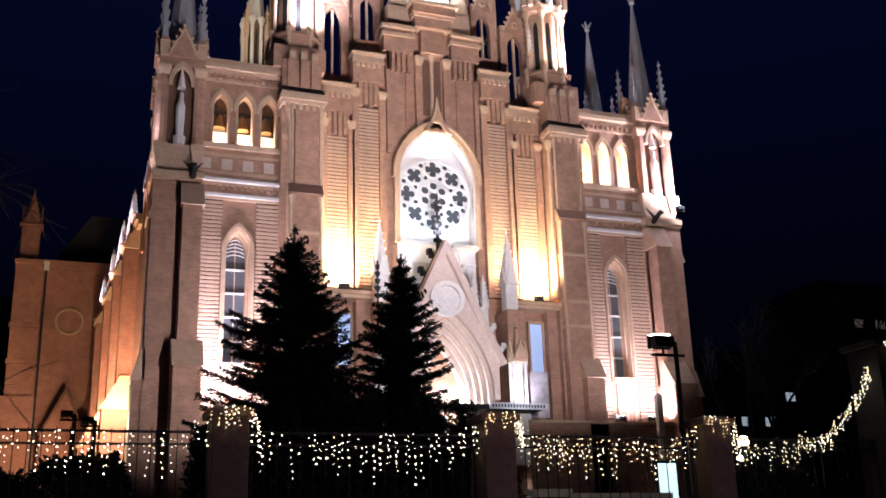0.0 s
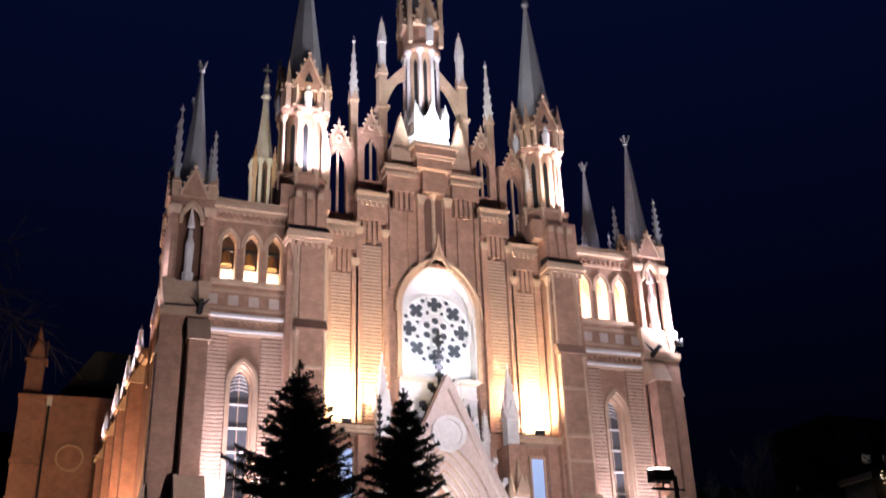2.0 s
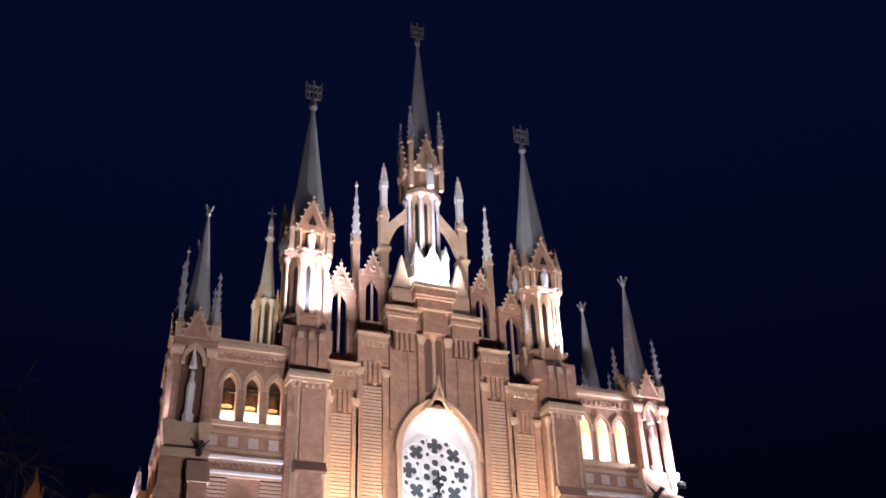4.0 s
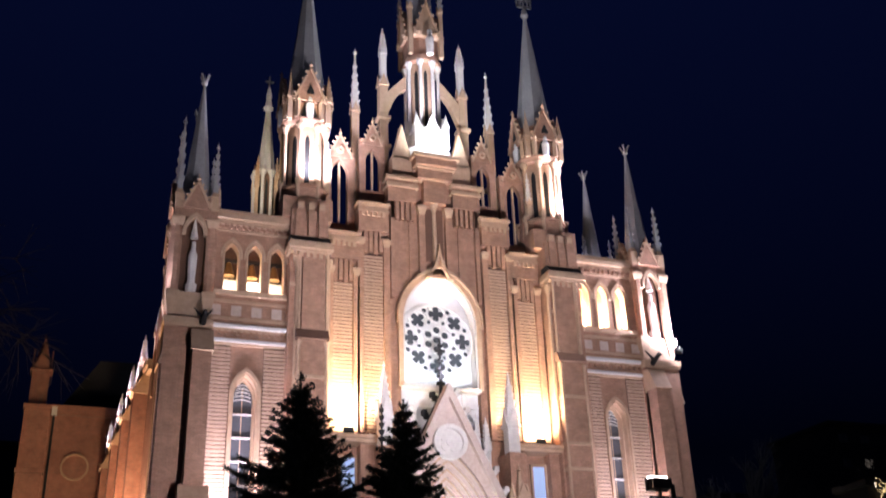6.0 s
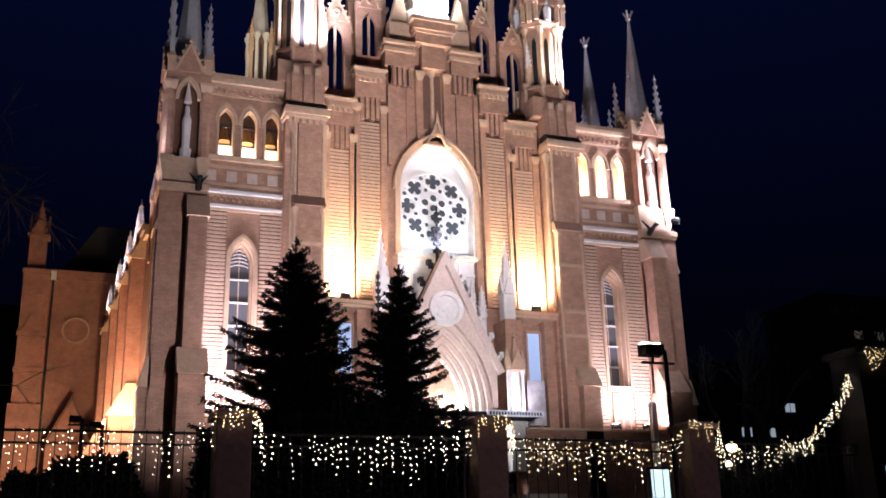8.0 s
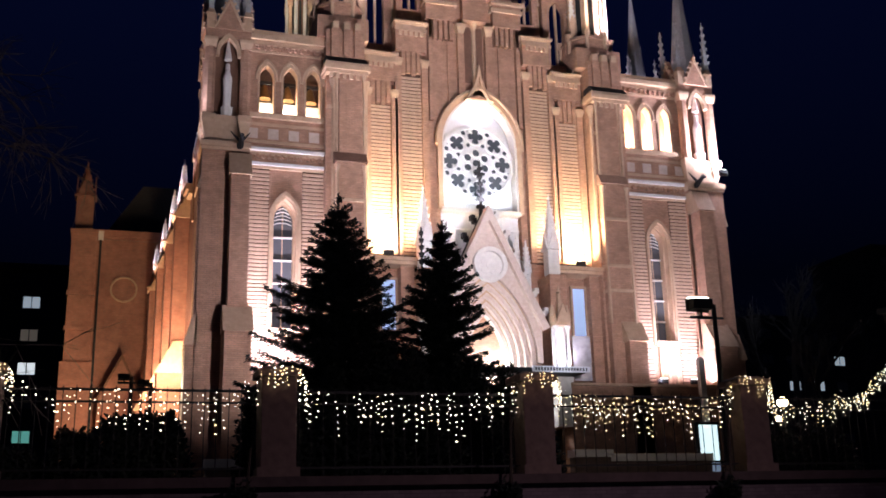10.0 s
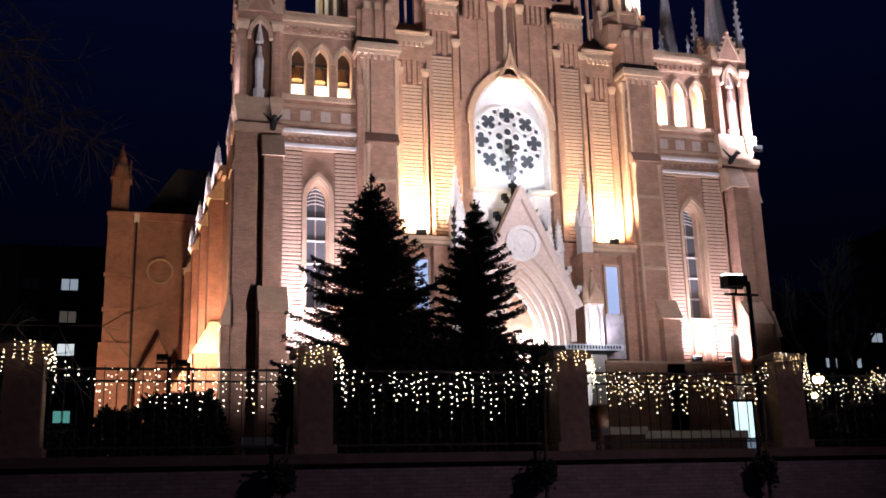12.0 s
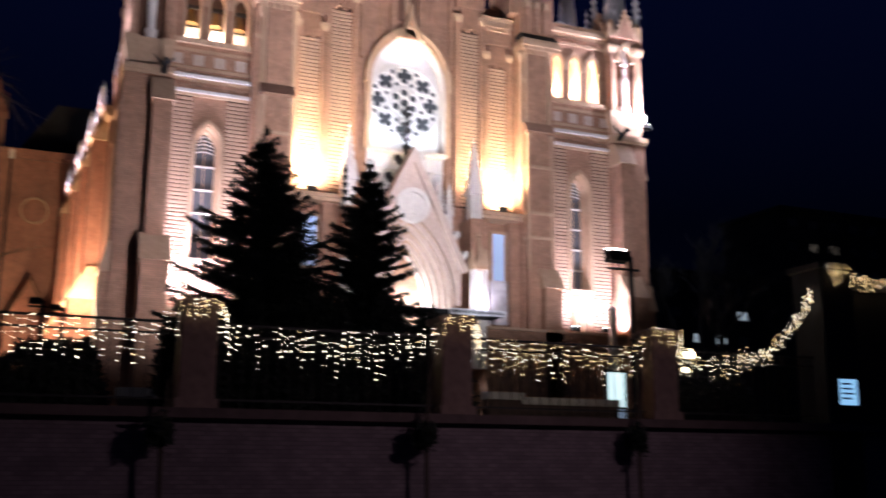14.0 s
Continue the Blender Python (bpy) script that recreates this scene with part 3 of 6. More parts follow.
boxes("centre_corbel", [(-0.62, 0.62, CY - 0.40, CY + 0.5, 25.6, 26.9), (-0.95, 0.95, CY - 0.55, CY + 0.9, 26.9, 27.6), (-1.12, 1.12, CY - 0.75, CY + 0.9, 27.6, 28.2)], BRICK, C)
boxes("corbel_moulding", [(-1.25, 1.25, CY - 0.85, CY + 0.9, 28.05, 28.25), (-1.05, 1.05, CY - 0.62, CY, 27.45, 27.6), (-0.72, 0.72, CY - 0.48, CY, 26.85, 26.98)], TRIM, C)
single("centre_post", lambda bm: (frustum(bm, 0, CY - 0.08, 0.13, 0.10, 22.4, 25.2, 8), frustum(bm, 0, CY - 0.08, 0.10, 0.26, 25.2, 25.65, 8)), TRIM, C)
for s in (-1, 1):
    boxes("recess_rib", [(s * 1.32 - 0.06, s * 1.32 + 0.06, CY - 0.14, CY, 20.9, 24.45)], BRICK, C)
    boxes("recess_rib", [(s * 2.28 - 0.10, s * 2.28 + 0.10, CY - 0.24, CY, 20.2, 25.5)], BRICK, C)
    # dark sheet in place of the shade beside the centre post
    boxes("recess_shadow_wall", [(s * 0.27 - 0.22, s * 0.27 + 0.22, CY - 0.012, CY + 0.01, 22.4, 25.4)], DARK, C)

# ---- rose window ----
rose = new("rose_window")
rose.parent = C
rose.location.x = 0.12
rose["label"] = "round stone rose window with quatrefoil tracery"
bm = bmesh.new()
arch_ring(bm, 0, 1.92, 2.14, 15.8, 19.1, 2.62, 2.90, CY - 0.20, CY + 0.3, 12)
part("arch_moulding", bm, TRIM, rose)
bm = bmesh.new()
arch_ring(bm, 0, 1.82, 1.93, 15.8, 19.1, 2.50, 2.64, CY - 0.10, CY + 0.55, 12)
part("inner_moulding", bm, PALE, rose)
bm = bmesh.new()
arch_ring(bm, 0, 2.14, 2.23, 19.0, 19.1, 2.90, 3.02, CY - 0.32, CY, 12)
part("hood_moulding", bm, TRIM, rose)
for sgn in (-1, 1):
    single("ogee_gable", lambda bm: plate(bm, [(sgn * 0.72, 21.35), (sgn * 0.34, 21.95), (sgn * 0.12, 22.55), (0, 23.3), (0, 22.65), (sgn * 0.14, 22.05), (sgn * 0.50, 21.40)], CY - 0.44, CY), TRIM, rose)
single("ogee_tympanum", lambda bm: plate(bm, [(-0.5, 21.5), (0.5, 21.5), (0, 22.7)], CY - 0.2, CY), BRICK, rose)
bm = bmesh.new()
head = [(-1.9, 15.8)] + arch(0, 1.9, 19.1, 2.60, 12) + [(1.9, 15.8)]
plate(bm, head, CY + 0.62, CY + 0.8)
part("blind_wall", bm, WHITE_STONE, rose)
bm = bmesh.new()
RC, RR = 18.45, 1.88


def flat_ring(bm, cx, cz, r0, r1, y0, y1, n=20):
    for k in range(n):
        a, b = 2 * math.pi * k / n, 2 * math.pi * (k + 1) / n
        plate(bm, [(cx + r0 * math.cos(a), cz + r0 * math.sin(a)), (cx + r1 * math.cos(a), cz + r1 * math.sin(a)), (cx + r1 * math.cos(b), cz + r1 * math.sin(b)), (cx + r0 * math.cos(b), cz + r0 * math.sin(b))], y0, y1)


flat_ring(bm, 0, RC, RR - 0.13, RR, CY + 0.35, CY + 0.66, 40)
part("outer_ring", bm, WHITE_STONE, rose)
single("stone_disc", lambda bm: plate(bm, [(1.78 * math.cos(2 * math.pi * k / 48), RC + 1.78 * math.sin(2 * math.pi * k / 48)) for k in range(48)], CY + 0.50, CY + 0.615), WHITE_STONE, rose)


def foil(cx, cz, r, lobes, turn):
    """Outline of a foiled opening."""
    pts = []
    for k in range(lobes):
        a = turn + 2 * math.pi * k / lobes
        ox, oz = cx + 0.60 * r * math.cos(a), cz + 0.60 * r * math.sin(a)
        for j in range(-4, 5):
            b = a + j * 0.50
            pts.append((ox + 0.38 * r * math.cos(b), oz + 0.38 * r * math.sin(b)))
    return pts


def disc(bm, cx, cz, r, y0, y1, n=12):
    plate(bm, [(cx + r * math.cos(2 * math.pi * q / n), cz + r * math.sin(2 * math.pi * q / n)) for q in range(n)], y0, y1)


for k in range(8):
    a = math.pi / 2 + 2 * math.pi * k / 8
    cx, cz = 1.36 * math.cos(a), RC + 1.36 * math.sin(a)
    single("quatrefoil_pane", lambda bm: plate(bm, foil(cx, cz, 0.42, 4, a), CY + 0.485, CY + 0.496), DARK_GLASS, rose)
    single("quatrefoil_rim", lambda bm: flat_ring(bm, cx, cz, 0.42, 0.48, CY + 0.38, CY + 0.50, 18), WHITE_STONE, rose)
    for q in range(4):
        b = a + math.pi / 4 + q * math.pi / 2
        single("cusp", lambda bm: tube(bm, (cx + 0.20 * math.cos(b), CY + 0.46, cz + 0.20 * math.sin(b)), (cx + 0.40 * math.cos(b), CY + 0.46, cz + 0.40 * math.sin(b)), 0.02, 0.05, 5), WHITE_STONE, rose)
    a2 = a + math.pi / 8
    single("small_pane", lambda bm: disc(bm, 1.62 * math.cos(a2), RC + 1.62 * math.sin(a2), 0.12, CY + 0.485, CY + 0.496), DARK_GLASS, rose)
    single("small_rim", lambda bm: flat_ring(bm, 1.62 * math.cos(a2), RC + 1.62 * math.sin(a2), 0.12, 0.155, CY + 0.43, CY + 0.50, 12), WHITE_STONE, rose)
    single("inner_pane", lambda bm: disc(bm, 0.98 * math.cos(a2), RC + 0.98 * math.sin(a2), 0.10, CY + 0.485, CY + 0.496), DARK_GLASS, rose)
    for d in (-0.17, 0.17):
        single("edge_pane", lambda bm: disc(bm, 1.68 * math.cos(a2 + d), RC + 1.68 * math.sin(a2 + d), 0.05, CY + 0.485, CY + 0.496, 8), DARK_GLASS, rose)
for k in range(6):
    a = math.pi / 2 + 2 * math.pi * k / 6
    cx, cz = 0.50 * math.cos(a), RC + 0.50 * math.sin(a)
    single("petal_pane", lambda bm: disc(bm, cx, cz, 0.185, CY + 0.485, CY + 0.496, 14), DARK_GLASS, rose)
    single("petal_rim", lambda bm: flat_ring(bm, cx, cz, 0.19, 0.23, CY + 0.40, CY + 0.50, 14), WHITE_STONE, rose)
single("hub_pane", lambda bm: disc(bm, 0, RC, 0.17, CY + 0.485, CY + 0.496, 12), DARK_GLASS, rose)
boxes("rose_sill", [(-2.0, 2.0, CY - 0.2, CY + 0.8, 15.72, 15.90)], PALE, rose)
boxes("blind_panel", [(-2.0, 2.0, CY + 0.35, CY + 0.8, 12.9, 15.72)], WHITE_STONE, rose)
for x in (-1.2, 0.0, 1.2):
    boxes("panel_rib", [(x - 0.05, x + 0.05, CY + 0.27, CY + 0.36, 12.9, 15.72)], WHITE_STONE, rose)
boxes("panel_rail", [(-2.0, 2.0, CY + 0.25, CY + 0.36, 15.0, 15.1)], WHITE_STONE, rose)



def group_part(name, label=""):
    """A part of the cathedral that holds pieces of its own."""
    ob = new(name)
    ob.parent = C
    return tagged(ob, label)


# ---- spires, gablets and pinnacles ----
def finial(bm, x, y, z, h):
    frustum(bm, x, y, 0.05 * h, 0.05 * h, z, z + 0.55 * h, 6)
    frustum(bm, x, y, 0.05 * h, 0.20 * h, z + 0.25 * h, z + 0.42 * h, 6)
    frustum(bm, x, y, 0.20 * h, 0.04 * h, z + 0.42 * h, z + 0.55 * h, 6)
    frustum(bm, x, y, 0.08 * h, 0.0, z + 0.55 * h, z + h, 6)


def gablet(bm, x, y, ang, r, w, z0, z1, thick=0.16):
    """A small steep gable that stands r out from (x, y) and faces the angle ang."""
    c, s = math.cos(ang), math.sin(ang)
    tri = [(-w, z0), (w, z0), (w, z0 + 0.12), (0, z1), (-w, z0 + 0.12)]
    a = [bm.verts.new((x + (r + thick) * c - u * s, y + (r + thick) * s + u * c, z)) for u, z in tri]
    b = [bm.verts.new((x + (r - thick) * c - u * s, y + (r - thick) * s + u * c, z)) for u, z in tri]
    bm.faces.new(a)
    bm.faces.new(b[::-1])
    for i in range(5):
        bm.faces.new((a[i], b[i], b[(i + 1) % 5], a[(i + 1) % 5]))


def pinnacle(owner, x, y, r, z0, z1, z2, mat=TRIM, tip=PALE, n=4):
    """A square shaft z0..z1 with four gablets and a crocketed spirelet up to z2."""
    p = single("pinnacle", lambda bm: (frustum(bm, x, y, r, r, z0, z1, n), frustum(bm, x, y, r * 1.3, r * 1.3, z1 - 0.12, z1, n)), mat, owner)
    h = z2 - z1
    bm = bmesh.new()
    frustum(bm, x, y, r * 1.0, 0.04, z1, z2 - 0.1 * h, n)
    for k in range(1, 6):
        f = k / 6.5
        rr = r * (1 - f)
        for q in range(4):
            a = math.pi / 4 + q * math.pi / 2
            frustum(bm, x + (rr + 0.04) * math.cos(a), y + (rr + 0.04) * math.sin(a), 0.03, 0.065, z1 + f * h * 0.9 - 0.06, z1 + f * h * 0.9 + 0.08, 4)
    finial(bm, x, y, z2 - 0.14 * h, 0.16 * h)
    spirelet = part("spirelet", bm, tip, p)
    bm = bmesh.new()
    for q in range(4):
        gablet(bm, x, y, q * math.pi / 2, r * 0.75, r * 0.6, z1 - 0.05, z1 + r * 1.9, 0.05)
    part("gablet", bm, mat, p)
    return p


def cross(owner, x, y, z, h, mat=GILT):
    """A flat wrought cross with a crown of rays on a ball."""
    w = h * 0.27
    single("cross", lambda bm: (frustum(bm, x, y, 0.16, 0.16, z, z + 0.22, 8), box(bm, x - 0.05, x + 0.05, y - 0.05, y + 0.05, z, z + h), box(bm, x - w, x + w, y - 0.05, y + 0.05, z + 0.50 * h, z + 0.58 * h),
        box(bm, x - w, x - w + 0.09, y - 0.05, y + 0.05, z + 0.22 * h, z + 0.90 * h), box(bm, x + w - 0.09, x + w, y - 0.05, y + 0.05, z + 0.22 * h, z + 0.90 * h), box(bm, x - w, x + w, y - 0.05, y + 0.05, z + 0.22 * h, z + 0.30 * h),
        box(bm, x - w * 0.6, x - w * 0.4, y - 0.05, y + 0.05, z + 0.3 * h, z + 0.8 * h), box(bm, x + w * 0.4, x + w * 0.6, y - 0.05, y + 0.05, z + 0.3 * h, z + 0.8 * h), box(bm, x - w, x + w, y - 0.05, y + 0.05, z + 0.74 * h, z + 0.80 * h)), mat, owner)


def octagon_stage(owner, x, y, r, z0, z1, core=TRIM, shaft=PALE):
    """An eight-sided open stage: a dark core with slender columns at the corners."""
    single("stage_core", lambda bm: frustum(bm, x, y, r * 0.80, r * 0.80, z0, z1, 8), core, owner)
    for k in range(8):
        a = math.pi / 8 + k * math.pi / 4
        cx, cy = x + r * math.cos(a), y + r * math.sin(a)
        single("column", lambda bm: (frustum(bm, cx, cy, 0.15, 0.15, z0, z0 + 0.2, 8), frustum(bm, cx, cy, 0.095, 0.095, z0 + 0.2, z1 - 0.4, 8), frustum(bm, cx, cy, 0.10, 0.2, z1 - 0.4, z1 - 0.12, 8), frustum(bm, cx, cy, 0.21, 0.21, z1 - 0.12, z1, 8)), shaft, owner)
        # solid arched plate: the slit's shade is put into its colour
        b = k * math.pi / 4
        rr = r * 0.80 * math.cos(math.pi / 8)
        bm = bmesh.new()
        w = r * 0.11
        base = [(-w, z0 + 0.25)] + [(u, z) for u, z in arch(0, w, z1 - 0.9, 0.42, 4)] + [(w, z0 + 0.25)]
        c, s = math.cos(b), math.sin(b)
        f = [bm.verts.new((x + (rr + 0.012) * c - u * s, y + (rr + 0.012) * s + u * c, z)) for u, z in base]
        g = [bm.verts.new((x + (rr - 0.05) * c - u * s, y + (rr - 0.05) * s + u * c, z)) for u, z in base]
        bm.faces.new(f)
        bm.faces.new(g[::-1])
        for i in range(len(f)):
            j = (i + 1) % len(f)
            bm.faces.new((f[i], g[i], g[j], f[j]))
        part("slit_shade", bm, ROOF_AND_SHADE, owner)


def gable_frame(owner, x, y, ang, r, w, z0, z1, mat=TRIM):
    """Raking mouldings with crockets and a tip along a small gable."""
    c, s = math.cos(ang), math.sin(ang)
    at = lambda u, z: Vector((x + r * c - u * s, y + r * s + u * c, z))
    bm = bmesh.new()
    for g in (-1, 1):
        tube(bm, at(g * w, z0), at(0, z1), 0.07, 0.06, 4)
        for k in range(4):
            f = (k + 0.6) / 4.4
            p = at(g * w * (1 - f), z0 + f * (z1 - z0))
            q = at(g * (w * (1 - f) + 0.13), z0 + f * (z1 - z0) + 0.12)
            tube(bm, p, q, 0.05, 0.075, 4)
    tip = at(0, z1)
    finial(bm, tip.x, tip.y, z1 - 0.1, 0.55)
    part("gable_coping", bm, mat, owner)


def main_tower(s):
    x, y = (-6.72 if s < 0 else 6.5), 1.0
    t = group_part("tower", "octagonal brick tower with a grey metal spire")
    boxes("tower_base", [(x - 1.22, x + 1.22, y - 1.35, y + 1.4, 23.6, 24.7)], BRICK, t)
    single("tower_drum", lambda bm: (frustum(bm, x, y, 1.30, 1.26, 24.7, 25.4, 8), frustum(bm, x, y, 1.36, 1.36, 25.4, 25.55, 8)), BRICK, t)
    octagon_stage(t, x, y, 1.12, 25.55, 29.05, TRIM, TRIM)
    single("crown", lambda bm: (frustum(bm, x, y, 1.22, 1.36, 29.05, 29.25, 8), frustum(bm, x, y, 1.36, 1.36, 29.25, 29.36, 8), frustum(bm, x, y, 1.08, 1.08, 29.36, 31.4, 8)), BRICK, t)
    for k in range(4):
        a = k * math.pi / 2
        c_, s_ = math.cos(a), math.sin(a)
        # gabled niche: two posts, a tall gable, a statue, the opening painted as a shade-dark plate
        for g in (-1, 1):
            qx, qy = x + 1.14 * c_ - g * 0.62 * s_, y + 1.14 * s_ + g * 0.62 * c_
            single("gable_post", lambda bm: (frustum(bm, qx, qy, 0.15, 0.15, 29.36, 30.5, 4, a), frustum(bm, qx, qy, 0.22, 0.22, 30.35, 30.5, 4, a)), TRIM, t)
        single("gablet", lambda bm: gablet(bm, x, y, a, 1.14, 0.80, 30.35, 32.3, 0.12), BRICK, t)
        gable_frame(t, x, y, a, 1.28, 0.84, 30.3, 32.35)
        single("crown_opening_shade", lambda bm: gablet(bm, x, y, a, 1.02, 0.42, 29.38, 30.9, 0.08), ROOF_AND_SHADE, t)
        single("gable_roundel", lambda bm: gablet(bm, x, y, a, 1.25, 0.20, 30.75, 31.35, 0.03), ROOF_AND_SHADE, t)
        sx_, sy_ = x + 1.20 * c_, y + 1.20 * s_
        single("niche_statue", lambda bm: (frustum(bm, sx_, sy_, 0.17, 0.22, 29.36, 30.1, 10), frustum(bm, sx_, sy_, 0.22, 0.09, 30.1, 30.32, 10), frustum(bm, sx_, sy_, 0.12, 0.14, 30.32, 30.45, 10), frustum(bm, sx_, sy_, 0.14, 0.05, 30.45, 30.62, 10)), WHITE_STONE, t)
        b = a + math.pi / 4
        px_, py_ = x + 1.40 * math.cos(b), y + 1.40 * math.sin(b)
        single("corner_pinnacle", lambda bm: (frustum(bm, px_, py_, 0.17, 0.17, 29.25, 30.6, 4), frustum(bm, px_, py_, 0.24, 0.24, 30.5, 30.65, 4), frustum(bm, px_, py_, 0.20, 0.0, 30.65, 32.3, 4)), TRIM, t)
    # slim shafts round the drum
    for k in range(8):
        b = math.pi / 8 + k * math.pi / 4
        dx_, dy_ = x + 1.30 * math.cos(b), y + 1.30 * math.sin(b)
        single("drum_shaft", lambda bm: (frustum(bm, dx_, dy_, 0.09, 0.09, 24.7, 25.5, 6), frustum(bm, dx_, dy_, 0.10, 0.18, 25.4, 25.75, 6)), TRIM, t)
    single("spire", lambda bm: frustum(bm, x, y, 1.08, 0.09, 31.0, 39.6, 8), SLATE, t, "grey sheet metal spire")
    single("spire_knob", lambda bm: (frustum(bm, x, y, 0.1, 0.24, 39.45, 39.65, 8), frustum(bm, x, y, 0.24, 0.24, 39.65, 39.8, 8), frustum(bm, x, y, 0.24, 0.1, 39.8, 40.0, 8)), GILT, t)
    cross(t, x, y, 39.9, 1.85)


main_tower(-1)
main_tower(1)

# open gabled galleries between the towers and the lantern
for s in (-1, 1):
    X = lambda a, b: (min(s * a, s * b), max(s * a, s * b))
    g = group_part("gallery", "open brick gallery of pointed arches with gables")
    for cx, w, z0, sp, ri, x0, x1, z1 in ((4.85, 0.42, 23.9, 27.0, 0.8, 4.05, 5.7, 28.3), (3.1, 0.38, 26.0, 28.0, 0.7, 2.45, 3.8, 29.3)):
        bm = bmesh.new()
        arch_wall(bm, s * cx, w, z0 + 0.25, sp, ri, *X(x0, x1), z0 - 0.6, z1, 0.85, 1.2)
        part("gallery_wall", bm, BRICK, g)
        half = (x1 - x0) / 2
        single("gallery_gable", lambda bm: plate(bm, [(s * cx - half * 0.8, z1 - 0.35), (s * cx + half * 0.8, z1 - 0.35), (s * cx, z1 + 0.9)], 0.8, 1.0), BRICK, g)
        gable_frame(g, s * cx, 1.0, -math.pi / 2, 0.2, half * 0.8, z1 - 0.35, z1 + 0.95)
        single("gable_tracery", lambda bm: flat_ring(bm, s * cx, z1 + 0.05, 0.12, 0.19, 0.68, 0.80, 10), TRIM, g)
        single("tracery_post", lambda bm: box(bm, s * cx - 0.05, s * cx + 0.05, 0.95, 1.1, z0 + 0.25, sp + ri - 0.1), TRIM, g)
    pinnacle(g, s * 3.90, 1.5, 0.28, 23.4, 31.3, 35.4)
    pinnacle(g, s * 2.32, 1.5, 0.33, 25.2, 33.3, 33.9)
    pinnacle(g, s * 2.30, 1.5, 0.24, 33.3, 35.4, 37.15, PALE)
    for x, z in ((3.92, 27.6), (2.32, 29.2), (2.32, 31.0)):
        single("pinnacle_band", lambda bm: frustum(bm, s * x, 1.5, 0.50, 0.50, z, z + 0.2, 4), TRIM, g)
    pinnacle(g, s * 5.55, 0.55, 0.17, 23.4, 26.6, 28.6)
    # flying buttress to the lantern
    pts = []
    for i in range(9):
        f = i / 8
        pts.append((s * (2.15 - 1.15 * f), 31.2 + 2.0 * math.sin(f * math.pi / 2)))
    outer = [(s * 1.0, 34.1), (s * 2.2, 32.7)]
    single("flying_buttress", lambda bm: plate(bm, pts + outer, 1.35, 1.75), TRIM, g)
    single("side_gablet", lambda bm: (gablet(bm, s * 1.62, 0.75, -math.pi / 2, 0.1, 0.48, 28.2, 30.3, 0.25), box(bm, s * 1.62 - 0.55, s * 1.62 + 0.55, 0.4, 1.3, 26.8, 28.3)), TRIM, g)

lantern = group_part("lantern_tower", "slender central lantern tower with a tall spire, lit white")
LX, LY = 0.0, 1.6
single("lantern_pedestal", lambda bm: (frustum(bm, LX, 1.1, 1.18, 1.18, 28.2, 28.9, 8), frustum(bm, LX, 1.1, 1.28, 1.28, 28.9, 29.05, 8), frustum(bm, LX, 1.1, 1.08, 1.05, 29.05, 30.2, 8)), PALE, lantern)
for k in range(8):
    a = k * math.pi / 4
    single("pedestal_gablet", lambda bm: gablet(bm, LX, 1.1, a, 1.02, 0.40, 29.9, 31.0, 0.10), PALE, lantern)
for sx in (-1, 1):
    single("pedestal_pinnacle", lambda bm: (frustum(bm, sx * 0.85, 0.25, 0.16, 0.16, 29.05, 30.3, 4), frustum(bm, sx * 0.85, 0.25, 0.22, 0.0, 30.3, 31.2, 4)), PALE, lantern)
octagon_stage(lantern, LX, LY, 0.92, 30.2, 34.9)
single("lantern_crown", lambda bm: (frustum(bm, LX, LY, 1.12, 1.12, 34.9, 35.2, 8), frustum(bm, LX, LY, 0.98, 1.05, 35.2, 37.4, 8)), BRICK, lantern)
single("niche_statue", lambda bm: (frustum(bm, 0, 0.05, 0.20, 0.24, 34.9, 35.9, 8), frustum(bm, 0, 0.05, 0.24, 0.1, 35.9, 36.25, 8), frustum(bm, 0, 0.05, 0.13, 0.13, 36.25, 36.5, 8)), PALE, lantern)
for k in range(4):
    a = k * math.pi / 2
    single("gablet", lambda bm: gablet(bm, LX, LY, a, 0.98, 0.74, 36.4, 38.75, 0.14), TRIM, lantern)
    gable_frame(lantern, LX, LY, a, 1.14, 0.76, 36.4, 38.8)
    for g in (-1, 1):
        rx_, ry_ = LX + 1.12 * math.cos(a) - g * 0.50 * math.sin(a), LY + 1.12 * math.sin(a) + g * 0.50 * math.cos(a)
        single("corbel_knob", lambda bm: frustum(bm, rx_, ry_, 0.06, 0.17, 36.3, 36.6, 8), TRIM, lantern)
    b = a + math.pi / 4
    qx, qy = LX + 1.28 * math.cos(b), LY + 1.28 * math.sin(b)
    pinnacle(lantern, qx, qy, 0.17, 35.2, 38.4, 41.2, TRIM, SLATE)
single("spire", lambda bm: frustum(bm, LX, LY, 0.86, 0.07, 37.3, 47.2, 8), SLATE, lantern, "grey sheet metal spire")
single("spire_knob", lambda bm: (frustum(bm, LX, LY, 0.08, 0.2, 47.0, 47.25, 8), frustum(bm, LX, LY, 0.2, 0.05, 47.25, 47.5, 8)), GILT, lantern)
cross(lantern, LX, LY, 47.4, 1.7)


